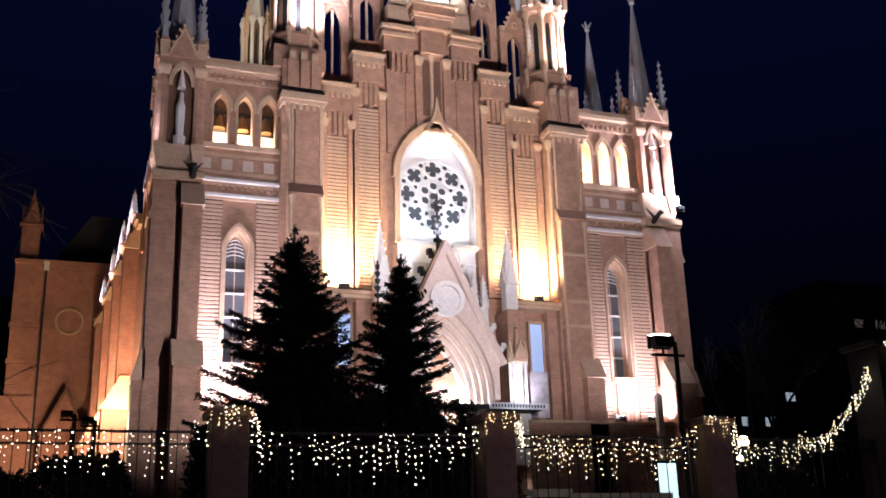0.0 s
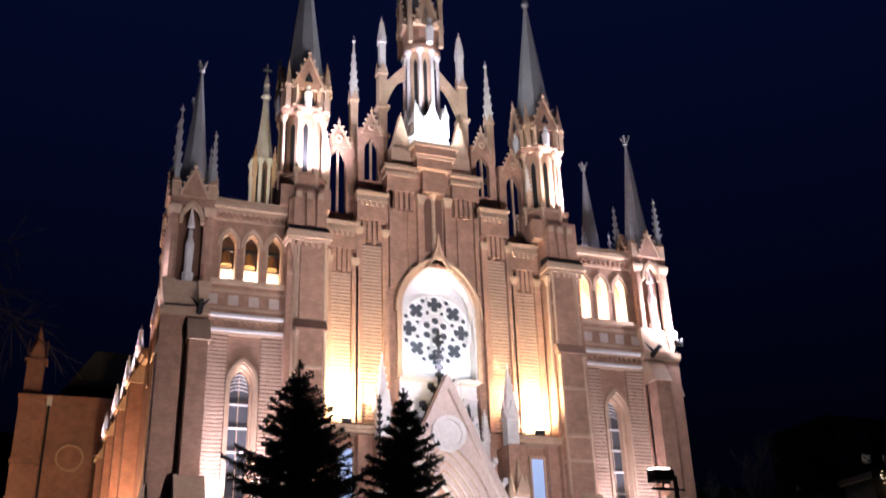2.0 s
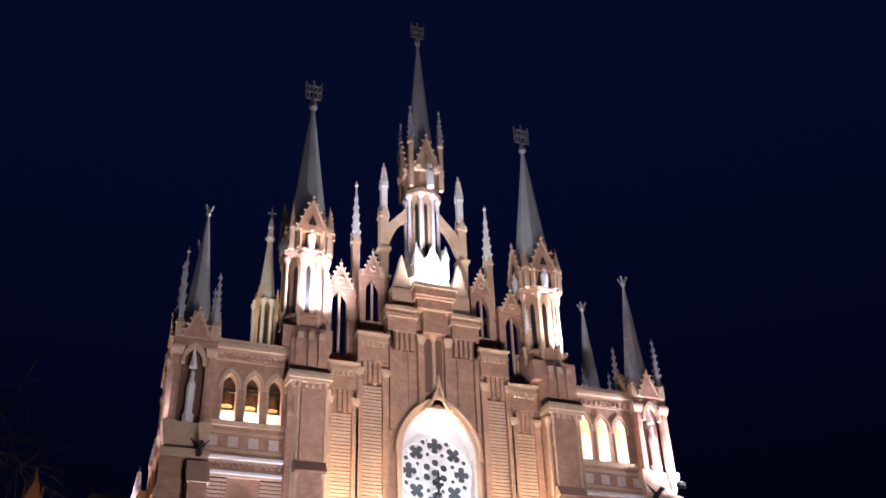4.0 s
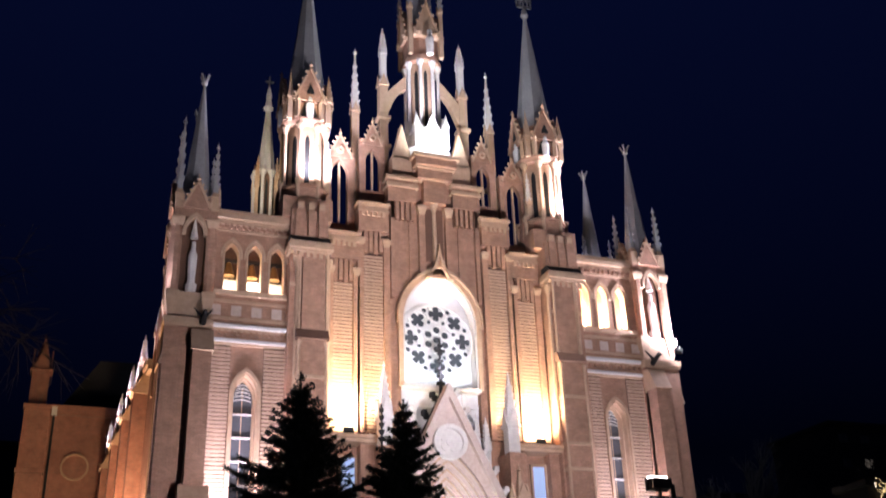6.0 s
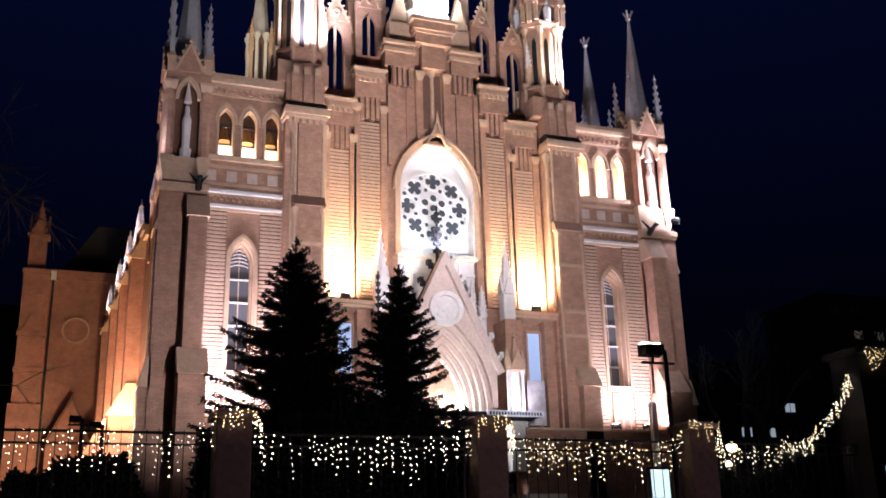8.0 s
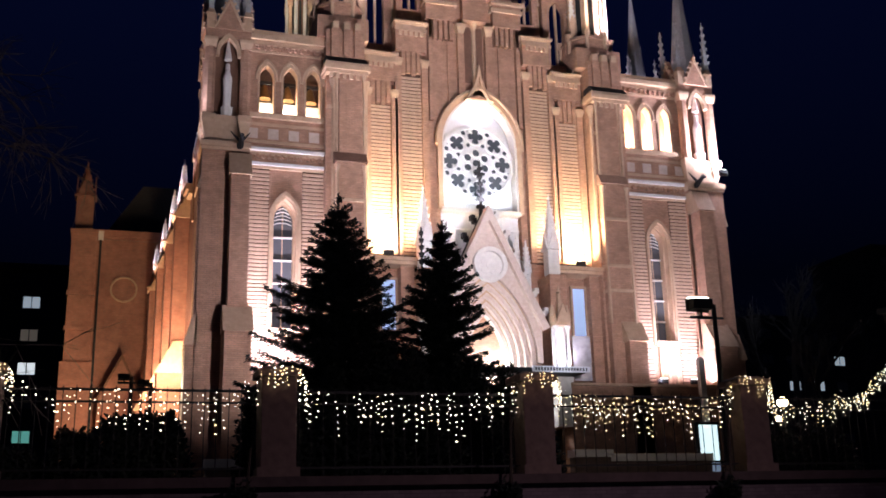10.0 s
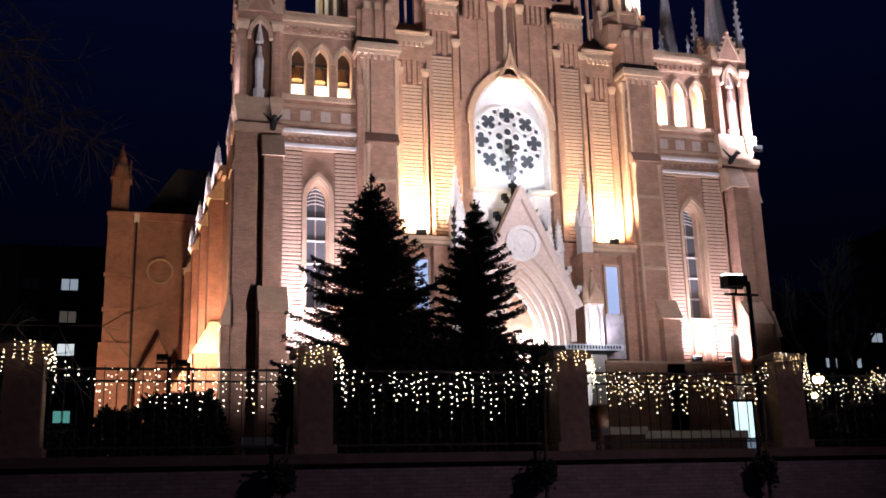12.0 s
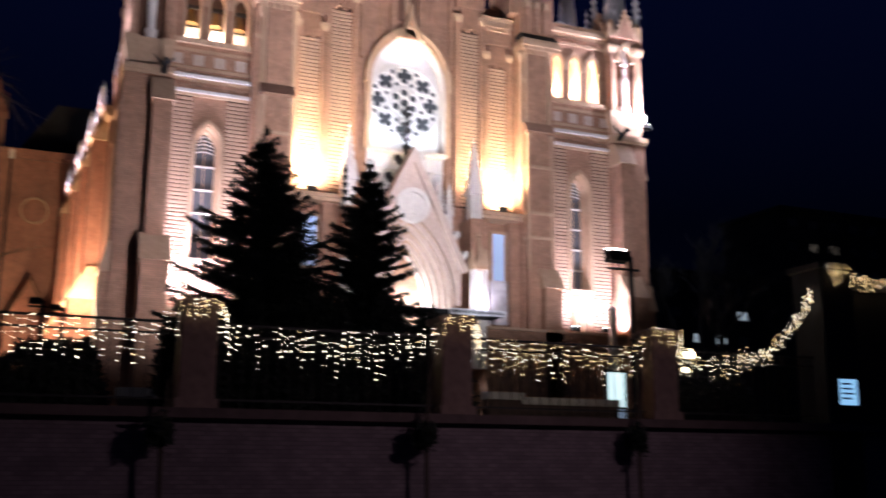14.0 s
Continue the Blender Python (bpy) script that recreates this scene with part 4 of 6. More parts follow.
# ---- corner turrets ----
def corner_turret(s, cy, lower=True, x_at=11.95, up=0.0):
    x = s * x_at
    t = group_part("corner_turret", "square brick corner turret with niches and a spire")
    if lower:
        boxes("turret_wall", [(x - 1.0, x + 1.0, cy - 0.9, cy + 0.9, 3.0, 18.0)], BRICK, t)
        f0, f1 = (s * 10.95, s * 11.75)
        boxes("front_buttress", [(min(f0, f1), max(f0, f1), -1.25, cy - 0.7, 3.0, 16.3), (min(f0, f1) - 0.15, max(f0, f1) + 0.15, -1.9, cy - 0.7, 3.0, 9.4)], BRICK, t)
        single("upper_cap", lambda bm: side_plate(bm, [(-1.35, 16.2), (-0.8, 17.3), (-0.3, 17.3), (-0.3, 16.2)], f0 - 0.08 * s, f1 + 0.08 * s), TRIM, t)
        single("lower_cap", lambda bm: side_plate(bm, [(-2.0, 9.3), (-1.2, 10.5), (-0.9, 10.5), (-0.9, 9.3)], f0 - 0.22 * s, f1 + 0.22 * s), TRIM, t)
        g0, g1 = s * 12.8, s * 13.05
        boxes("side_buttress", [(min(g0, g1), max(g0, g1), cy - 0.75, cy + 0.45, 3.0, 15.8), (min(g0, s * 13.32), max(g0, s * 13.32), cy - 0.8, cy + 0.5, 3.0, 9.0)], BRICK, t)
        single("side_upper_cap", lambda bm: plate(bm, [(s * 12.85, 15.75), (s * 13.12, 15.75), (s * 12.90, 16.5), (s * 12.85, 16.5)], cy - 0.85, cy + 0.55), TRIM, t)
        single("side_lower_cap", lambda bm: plate(bm, [(s * 12.85, 8.95), (s * 13.4, 8.95), (s * 13.05, 10.2), (s * 12.85, 10.2)], cy - 0.9, cy + 0.6), TRIM, t)
    boxes("cornice", [(x - 1.04, x + 1.04, cy - 1.0, cy + 1.0, 17.5, 17.65), (x - 1.08, x + 1.08, cy - 1.06, cy + 1.06, 17.65, 17.9), (x - 0.86, x + 0.86, cy - 0.8, cy + 0.8, 17.95, 19.2)], TRIM, t)
    for a in (-0.78, 0.78):
        for b in (-0.68, 0.68):
            single("post_corbel", lambda bm: (frustum(bm, x + a, cy + b, 0.16, 0.40, 18.1, 18.9, 4), frustum(bm, x + a, cy + b, 0.42, 0.42, 18.9, 19.2, 4)), TRIM, t)
    if lower:
        gx = s * 11.35
        single("gargoyle", lambda bm: (tube(bm, (gx, cy - 1.0, 17.7), (gx, cy - 1.75, 17.95), 0.16, 0.09, 6), tube(bm, (gx, cy - 1.75, 17.95), (gx, cy - 1.95, 17.85), 0.11, 0.05, 6), tube(bm, (gx, cy - 1.2, 17.85), (gx - 0.42, cy - 1.1, 18.35), 0.09, 0.02, 4), tube(bm, (gx, cy - 1.2, 17.85), (gx + 0.42, cy - 1.1, 18.35), 0.09, 0.02, 4)), ROOF_AND_SHADE, t, "dark winged gargoyle")
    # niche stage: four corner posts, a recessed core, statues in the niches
    # the core's dark colour paints in the shade of the niches
    boxes("niche_shade_core", [(x - 0.55, x + 0.55, cy - 0.45, cy + 0.45, 19.2, 24.0)], DARK, t)
    for a in (-0.78, 0.78):
        for b in (-0.68, 0.68):
            single("post", lambda bm: (frustum(bm, x + a, cy + b, 0.25, 0.25, 19.2, 22.6, 8), frustum(bm, x + a, cy + b, 0.29, 0.29, 22.6, 24.0, 4)), BRICK, t)
            single("capital", lambda bm: (frustum(bm, x + a, cy + b, 0.32, 0.42, 22.4, 22.7, 4), frustum(bm, x + a, cy + b, 0.42, 0.42, 22.7, 22.85, 4)), TRIM, t)
            single("corner_pinnacle", lambda bm: (frustum(bm, x + a * 1.05, cy + b * 1.1, 0.25, 0.25, 23.3, 24.0, 4), frustum(bm, x + a * 1.05, cy + b * 1.1, 0.30, 0.06, 24.0, 24.5, 4)), TRIM, t)
            bm = bmesh.new()
            tip_z = 28.2 if a * s > 0 and s < 0 else 27.0
            frustum(bm, x + a * 1.05, cy + b * 1.1, 0.17, 0.04, 24.2, tip_z - 0.3, 4)
            for k in range(5):
                f = (k + 0.8) / 6
                for q in range(4):
                    e = math.pi / 4 + q * math.pi / 2
                    rr = 0.19 * (1 - f) + 0.04
                    frustum(bm, x + a * 1.05 + rr * math.cos(e), cy + b * 1.1 + rr * math.sin(e), 0.03, 0.06, 24.3 + f * (tip_z - 24.6), 24.46 + f * (tip_z - 24.6), 4)
            finial(bm, x + a * 1.05, cy + b * 1.1, tip_z - 0.5, 0.6)
            part("corner_spirelet", bm, SLATE, t, "thin grey crocketed spirelet")
    bm = bmesh.new()
    arch_ring(bm, x, 0.40, 0.55, 22.0, 22.1, 0.75, 1.0, cy - 0.96, cy - 0.7, 6)
    part("niche_arch", bm, TRIM, t)
    boxes("turret_head", [(x - 0.98, x + 0.98, cy - 0.88, cy + 0.88, 22.85, 23.6)], BRICK, t)
    for a, r in ((-math.pi / 2, 0.85), (0, 0.95), (math.pi, 0.95), (math.pi / 2, 0.85)):
        single("gablet", lambda bm: gablet(bm, x, cy, a, r, 0.62, 23.3, 24.95, 0.12), BRICK, t)
        gable_frame(t, x, cy, a, r + 0.14, 0.62, 23.35, 24.7)
    single("niche_statue", lambda bm: (frustum(bm, x, cy - 0.66, 0.24, 0.28, 19.2, 19.6, 8), frustum(bm, x, cy - 0.66, 0.17, 0.22, 19.6, 21.0, 8), frustum(bm, x, cy - 0.66, 0.22, 0.09, 21.0, 21.4, 8), frustum(bm, x, cy - 0.66, 0.12, 0.1, 21.4, 21.7, 8), frustum(bm, x, cy - 0.66, 0.2, 0.0, 21.9, 23.0, 6)), PALE, t, "pale stone statue under a canopy")
    single("spire", lambda bm: frustum(bm, x, cy, 0.78, 0.05, 23.6, 30.7 + up, 8), SLATE, t, "grey sheet metal spire")
    bm = bmesh.new()
    finial(bm, x, cy, 30.4 + up, 0.9)
    for k in range(4):
        a = math.pi / 4 + k * math.pi / 2
        tube(bm, (x, cy, 30.7 + up), (x + 0.26 * math.cos(a), cy + 0.26 * math.sin(a), 31.25 + up), 0.04, 0.06, 5)
    part("finial", bm, GILT, t)
    return t


for s in (-1, 1):
    corner_turret(s, 0.45)
    corner_turret(s, 5.0, False, 11.7, 0.7)
    boxes("tower_flank", [(min(s * 7.3, s * 12.9), max(s * 7.3, s * 12.9), 0.9, 5.4, 3.0, 19.4)], RED, C, "brick body of the side tower")
    boxes("tower_flank", [(min(s * 7.3, s * 12.3), max(s * 7.3, s * 12.3), 2.9, 5.2, 19.4, 23.3)], BRICK, C)
    if s > 0:
        for px_at, top_z in ((9.6, 26.4), (11.0, 27.4)):
            pinnacle(C, px_at, 4.6, 0.2, 23.2, 24.6, top_z)
# roof lantern behind the front
rl = group_part("roof_turret", "slender pale roof turret with pinnacles and a cross")
# dark core: shade between the columns put into its colour
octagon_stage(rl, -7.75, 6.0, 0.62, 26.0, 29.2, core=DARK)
single("roof_turret_base", lambda bm: frustum(bm, -7.75, 6.0, 0.75, 0.70, 22.0, 26.0, 8), BRICK, rl)
for k in range(4):
    a = math.pi / 4 + k * math.pi / 2
    pinnacle(rl, -7.75 + 0.75 * math.cos(a), 6.0 + 0.75 * math.sin(a), 0.12, 25.2, 28.2, 30.1, TRIM, TRIM)
single("spire", lambda bm: (frustum(bm, -7.75, 6.0, 0.52, 0.14, 29.2, 33.4, 8), frustum(bm, -7.75, 6.0, 0.14, 0.3, 33.3, 33.55, 8), frustum(bm, -7.75, 6.0, 0.22, 0.12, 33.55, 34.3, 8), frustum(bm, -7.75, 6.0, 0.2, 0.06, 34.3, 35.0, 8)), PALE, rl)
single("cross", lambda bm: (box(bm, -7.79, -7.71, 5.96, 6.04, 34.9, 35.75), box(bm, -8.0, -7.5, 5.96, 6.04, 35.3, 35.4)), GILT, rl)

# ---- portal ----
portal = group_part("portal", "deep pointed portal with a steep gable and stone mouldings")
PY = -0.7
for i in range(5):
    w0 = 0.95 + 0.25 * i
    bm2 = bmesh.new()
    arch_ring(bm2, 0, w0, w0 + 0.20, 5.6, 8.5, 2.3 + 0.36 * i, 2.5 + 0.38 * i, PY + 0.75 - 0.16 * i, 0.5, 12)
    part("archivolt", bm2, GABLE, portal)
    bm2 = bmesh.new()
    arch_ring(bm2, 0, w0 + 0.20, w0 + 0.255, 5.6, 8.5, 2.5 + 0.38 * i, 2.62 + 0.38 * i, PY + 0.81 - 0.16 * i, 0.5, 12)
    part("archivolt_hollow", bm2, TRIM, portal)
single("tympanum", lambda bm: plate(bm, [(-0.96, 5.6)] + arch(0, 0.96, 8.5, 2.32, 10) + [(0.96, 5.6)], 0.42, 0.55), WHITE_STONE, portal)
# gable front: wall between arch and slopes, raking mouldings, medallion
out = arch(0, 2.22, 8.5, 4.15, 12)
mid = len(out) // 2
bm = bmesh.new()
slope = lambda x: 15.4 - abs(x) * 2.05
left_side = [(x, z) for x, z in out[: mid + 1] if z < slope(x) - 0.02]
plate(bm, left_side + [(0, slope(0)), (-2.45, slope(2.45)), (-2.45, 8.5)], PY, PY + 0.35)
plate(bm, [(-x, z) for x, z in left_side] + [(0, slope(0)), (2.45, slope(2.45)), (2.45, 8.5)], PY, PY + 0.35)
gable = part("portal_gable", bm, GABLE, portal)
bm = bmesh.new()
for sg in (-1, 1):
    plate(bm, [(0, 15.75), (sg * 2.75, 10.1), (sg * 2.45, 9.95), (0, 15.05)], PY - 0.28, PY + 0.4)
part("raking_moulding", bm, GABLE, portal)
for sg in (-1, 1):
    for k in range(6):
        f = (k + 0.7) / 6.3
        cx, cz = sg * 2.75 * f, 15.75 - 5.65 * f
        back = 0.85 if sg < 0 else 0.0
        # left crockets take a dark colour for being unlit, right ones stay pale
        single("crocket", lambda bm: (box(bm, cx - 0.09 + sg * 0.06, cx + 0.09 + sg * 0.06, PY - 0.2 + back, PY + 0.1 + back, cz, cz + 0.24), box(bm, cx - 0.11 + sg * 0.16, cx + 0.11 + sg * 0.16, PY - 0.2 + back, PY + 0.1 + back, cz + 0.14, cz + 0.40)), ROOF_AND_SHADE if sg < 0 else PALE, portal)
for sg in (-1, 1):
    single("gable_roof", lambda bm: plate(bm, [(0, 15.6), (sg * 2.6, 10.25), (sg * 2.4, 10.25), (0, 15.2)], PY + 0.4, CY + 0.02), ROOF_AND_SHADE, portal)
FB = PY + 0.85
# gable cross: its backlit silhouette is put into the dark colour
bm = bmesh.new()
frustum(bm, 0, FB, 0.10, 0.05, 15.5, 18.3, 6)
for k in range(6):
    zk = 15.9 + 0.38 * k
    wk = 0.20 - 0.018 * k
    box(bm, -wk, wk, FB - 0.07, FB + 0.07, zk, zk + 0.17)
box(bm, -0.26, 0.26, FB - 0.05, FB + 0.05, 17.55, 17.7)
part("gable_cross", bm, ROOF_AND_SHADE, portal, "crocketed gable cross coloured dark as a silhouette")
med = single("medallion", lambda bm: (flat_ring(bm, 0, 12.95, 0.62, 0.82, PY - 0.24, PY + 0.05, 28), plate(bm, [(0.66 * math.cos(t), 12.95 + 0.66 * math.sin(t)) for t in np.linspace(0, 6.1, 28)], PY - 0.05, PY + 0.02)), PALE, portal, "round carved medallion")
for q in range(4):
    a = math.pi / 4 + q * math.pi / 2
    single("carved_lobe", lambda bm: disc(bm, 0.27 * math.cos(a), 12.95 + 0.27 * math.sin(a), 0.24, PY - 0.10, PY - 0.02, 14), PALE, med)
single("carved_boss", lambda bm: disc(bm, 0, 12.95, 0.20, PY - 0.14, PY - 0.02, 14), PALE, med)
for s in (-1, 1):
    pinnacle(portal, s * 3.10, PY - 0.05, 0.40, 12.6, 13.9, 16.55, PALE)
    boxes("pinnacle_pier", [(s * 3.10 - 0.26, s * 3.10 + 0.26, PY - 0.3, CY, 5.6, 12.6)], BRICK, portal)
    pinnacle(portal, s * 2.05, PY + 0.5, 0.2, 11.5, 12.9, 14.4, PALE)
    pinnacle(portal, s * 1.6, PY + 0.6, 0.18, 12.0, 13.1, 14.6, PALE)
    nx = s * 3.12
    nic = boxes("niche", [(nx - 0.42, nx + 0.42, PY - 0.75, PY - 0.3, 5.6, 8.1), (nx - 0.35, nx + 0.35, PY - 0.4, PY - 0.3, 8.1, 10.1)], PALE, portal, "small lit stone niche with a pointed canopy")
    for a in (-0.3, 0.3):
        single("niche_column", lambda bm: (frustum(bm, nx + a, PY - 0.68, 0.07, 0.07, 8.1, 9.85, 8), frustum(bm, nx + a, PY - 0.68, 0.07, 0.14, 9.85, 10.1, 8)), PALE, nic)
    single("niche_canopy", lambda bm: (frustum(bm, nx, PY - 0.55, 0.52, 0.48, 10.1, 10.25, 4), frustum(bm, nx, PY - 0.55, 0.30, 0.04, 10.25, 11.7, 4), gablet(bm, nx, PY - 0.55, -math.pi / 2, 0.36, 0.30, 10.25, 11.1, 0.05), gablet(bm, nx, PY - 0.55, math.pi, 0.36, 0.30, 10.25, 11.1, 0.05), gablet(bm, nx, PY - 0.55, 0, 0.36, 0.30, 10.25, 11.1, 0.05), finial(bm, nx, PY - 0.55, 11.45, 0.6)), TRIM, nic)
    # shelf under the floodlights, narrow side windows, posters
    boxes("string_course", [(min(s * 3.3, s * 5.8), max(s * 3.3, s * 5.8), CY - 1.0, CY, 12.8, 12.95), (min(s * 3.3, s * 5.8), max(s * 3.3, s * 5.8), CY - 1.12, CY, 12.95, 13.12)], TRIM, C)
    boxes("corner_pier", [(min(s * 3.4, s * 4.05), max(s * 3.4, s * 4.05), CY - 0.6, CY, 3.0, 12.8), (min(s * 5.25, s * 5.8), max(s * 5.25, s * 5.8), CY - 0.6, CY, 3.0, 12.8)], BRICK, C)
    wx = 4.85 if s > 0 else -4.5
    w = boxes("side_window", [(wx - 0.42, wx + 0.42, CY - 0.22, CY - 0.02, 9.85, 9.97), (wx - 0.42, wx - 0.32, CY - 0.2, CY - 0.02, 9.95, 12.35), (wx + 0.32, wx + 0.42, CY - 0.2, CY - 0.02, 9.95, 12.35), (wx - 0.42, wx + 0.42, CY - 0.2, CY - 0.02, 12.27, 12.37)], TRIM, C, "narrow lit side window")
    boxes("pane", [(wx - 0.32, wx + 0.32, CY - 0.10, CY - 0.06, 9.97, 12.27)], LIT_PANE, w)
# pinnacle with its unlit silhouette put into black colour
bm = bmesh.new()
frustum(bm, -3.35, -1.15, 0.05, 0.04, 8.2, 14.4, 6)
for k in range(5):
    frustum(bm, -3.35, -1.15, 0.09, 0.19 - 0.02 * k, 12.7 + 0.33 * k, 12.88 + 0.33 * k, 5)
part("dark_pinnacle", bm, ROOF_AND_SHADE, portal, "thin crocketed pinnacle coloured black as an unlit silhouette")
boxes("entrance_canopy", [(-3.6, 3.6, -2.6, -0.9, 7.80, 8.0)], IRON, portal, "dark flat entrance canopy")
BOARD = surface("white_board", (0.60, 0.60, 0.60), (0.74, 0.74, 0.76), 4, 1, 0.6)
sgn = boxes("sign_board", [(1.05, 3.75, -2.72, -2.62, 7.80, 8.06)], BOARD, portal, "long white sign board with dark lettering")
for k in range(18):
    boxes("letter_bar", [(1.15 + k * 0.14, 1.23 + k * 0.14, -2.728, -2.722, 7.86, 8.0)], IRON, sgn)
# added lamp without a fixture, brightens the sign board
bulb("board_fill_light", (2.4, -3.4, 7.6), 14, COLD, 0.1)
POSTER = surface("pale_printed_poster", (0.10, 0.08, 0.08), (0.75, 0.68, 0.66), 1.6, 0.9, 0.6, bump=0)
boxes("poster", [(3.85, 4.75, -0.90, -0.86, 7.7, 9.75)], POSTER, C, "pale printed poster beside the portal")

# ---- flank and transept ----
flank = group_part("flank", "long red brick flank wall lit orange from below")
flank.location.x, flank.rotation_euler.z = 0.69, FLANK_TURN
boxes("aisle_wall", [(-13.4, -12.2, 5.4, 28.0, 2.5, 17.6)], RED, flank)
boxes("eaves_cornice", [(-13.6, -12.2, 5.4, 28.0, 17.2, 17.4), (-13.75, -12.2, 5.4, 28.0, 17.4, 17.7)], TRIM, flank)
single("aisle_roof", lambda bm: plate(bm, [(-13.6, 17.7), (-5.0, 21.0), (-5.0, 17.0), (-13.6, 17.3)], 5.5, 28.0), ROOF_AND_SHADE, flank)
boxes("nave_wall", [(-5.6, 5.6, 2.4, 60.0, 15.0, 24.0)], RED, C)
single("nave_roof", lambda bm: plate(bm, [(-6.0, 22.5), (6.0, 22.5), (0, 27.0)], 1.8, 60.0), ROOF_AND_SHADE, C, "dark steep roof")
for k, y in enumerate((7.0, 12.0, 17.5, 23.5)):
    b = boxes("flank_buttress", [(-14.05, -13.3, y - 0.45, y + 0.45, 2.5, 16.4)], RED, flank)
    boxes("lower_stage", [(-14.6, -14.0, y - 0.5, y + 0.5, 2.5, 8.8)], RED, b)
    single("lower_cap", lambda bm: plate(bm, [(-14.7, 8.7), (-13.9, 10.2), (-13.4, 10.2), (-13.4, 8.7)], y - 0.58, y + 0.58), TRIM, b)
    single("upper_cap", lambda bm: plate(bm, [(-14.15, 16.3), (-13.5, 17.6), (-13.3, 17.6), (-13.3, 16.3)], y - 0.53, y + 0.53), TRIM, b)
    pinnacle(flank, -13.7, y, 0.19, 17.2, 18.0, 19.5, BRICK, PALE)
    pinnacle(flank, -13.6, y + 2.6, 0.13, 17.4, 18.0, 19.1, BRICK, PALE)
    single("spout", lambda bm: tube(bm, (-13.6, y + 1.2, 17.0), (-14.15, y + 1.2, 16.9), 0.09, 0.06, 6), TRIM, flank)
    if k < 3:
        yc = (y + (12.0, 17.5, 23.5)[k]) / 2
        w = single("flank_window", lambda bm: side_plate(bm, [(yc - 0.75, 9.5), (yc + 0.75, 9.5), (yc + 0.75, 13.8), (yc, 15.2), (yc - 0.75, 13.8)], -13.52, -13.38), TRIM, flank)
        single("pane", lambda bm: side_plate(bm, [(yc - 0.55, 9.7), (yc + 0.55, 9.7), (yc + 0.55, 13.7), (yc, 14.9), (yc - 0.55, 13.7)], -13.54, -13.4), GLASS, w)
for y in (1.6, 4.4):
    pinnacle(flank, -13.35, y, 0.24, 15.5, 18.6, 21.6 if y < 2 else 20.4, BRICK, PALE)
transept = group_part("transept", "red brick transept end with a round medallion and a gabled doorway")
TY = 28.0
boxes("transept_wall", [(-18.6, -12.0, TY, TY + 12, 2.5, 21.2)], RED, transept)
boxes("transept_cornice", [(-17.6, -12.0, TY - 0.18, TY + 0.1, 20.95, 21.15), (-17.6, -12.0, TY - 0.3, TY + 12, 21.15, 21.6)], RED, transept)
boxes("corner_pier", [(-19.3, -17.7, TY - 0.5, TY + 1.3, 2.5, 21.3)], RED, transept)
boxes("pier_foot", [(-19.5, -17.5, TY - 0.75, TY + 1.4, 2.5, 12.4)], RED, transept)
for z in (21.2, 16.9, 14.5):
    boxes("pier_moulding", [(-19.4, -17.6, TY - 0.62, TY + 1.3, z, z + 0.3)], RED, transept)
single("pier_gablet", lambda bm: gablet(bm, -18.5, TY, -math.pi / 2, 0.55, 0.6, 17.2, 18.4, 0.12), RED, transept)
pinnacle(transept, -18.6, TY + 0.5, 0.8, 21.5, 24.1, 26.8, RED, RED)
boxes("drain_pipe", [(-17.5, -17.36, TY - 0.15, TY, 2.5, 20.9)], IRON, transept)
boxes("drain_head", [(-17.6, -17.26, TY - 0.32, TY, 20.9, 21.5)], PALE, transept)
single("round_medallion", lambda bm: flat_ring(bm, -15.75, 17.5, 0.78, 0.90, TY - 0.16, TY + 0.05, 28), TRIM, transept)
single("medallion_recess", lambda bm: plate(bm, [(-15.75 + 0.8 * math.cos(t), 17.5 + 0.8 * math.sin(t)) for t in np.linspace(0, 6.1, 28)], TY - 0.03, TY + 0.02), RED, transept)
single("door_gable", lambda bm: plate(bm, [(-17.0, 2.5), (-14.25, 2.5), (-14.25, 10.2), (-15.62, 12.7), (-17.0, 10.2)], TY - 1.0, TY), RED, transept)
for sg in (-1, 1):
    single("gable_coping", lambda bm: plate(bm, [(-15.62 + sg * 1.5, 9.9), (-15.62, 12.95), (-15.62, 12.6), (-15.62 + sg * 1.36, 9.9)], TY - 1.06, TY), DARK, transept)
single("transept_roof", lambda bm: plate(bm, [(-17.4, 21.5), (-6, 21.5), (-6, 25.5), (-14.8, 25.5)], TY + 1.5, TY + 10.5), ROOF_AND_SHADE, transept)

# ---- flood lamp fixtures ----
def flood_fixture(x, y, z, ang=0.0):
    t = thing("floodlight", "small black floodlight standing on a ledge", "floodlight", "floodlights on the cathedral", at=(x, y, z))
    t.rotation_euler = (0, 0, ang)
    boxes("lamp_body", [(-0.2, 0.2, -0.12, 0.12, 0.10, 0.30)], IRON, t)
    boxes("bracket", [(-0.24, -0.2, -0.03, 0.03, 0.0, 0.24), (0.2, 0.24, -0.03, 0.03, 0.0, 0.24), (-0.24, 0.24, -0.05, 0.05, 0.0, 0.03)], IRON, t)
    boxes("lens", [(-0.17, 0.17, -0.09, 0.09, 0.302, 0.315)], LAMP_LENS, t)
    return t


for s in (-1, 1):
    flood_fixture(s * 4.7, -0.55, 13.12)
    flood_fixture(s * 9.9, -1.2, 7.52)
    flood_fixture(s * 8.2, -1.2, 7.52)
flood_fixture(12.72, -1.0, 18.2)


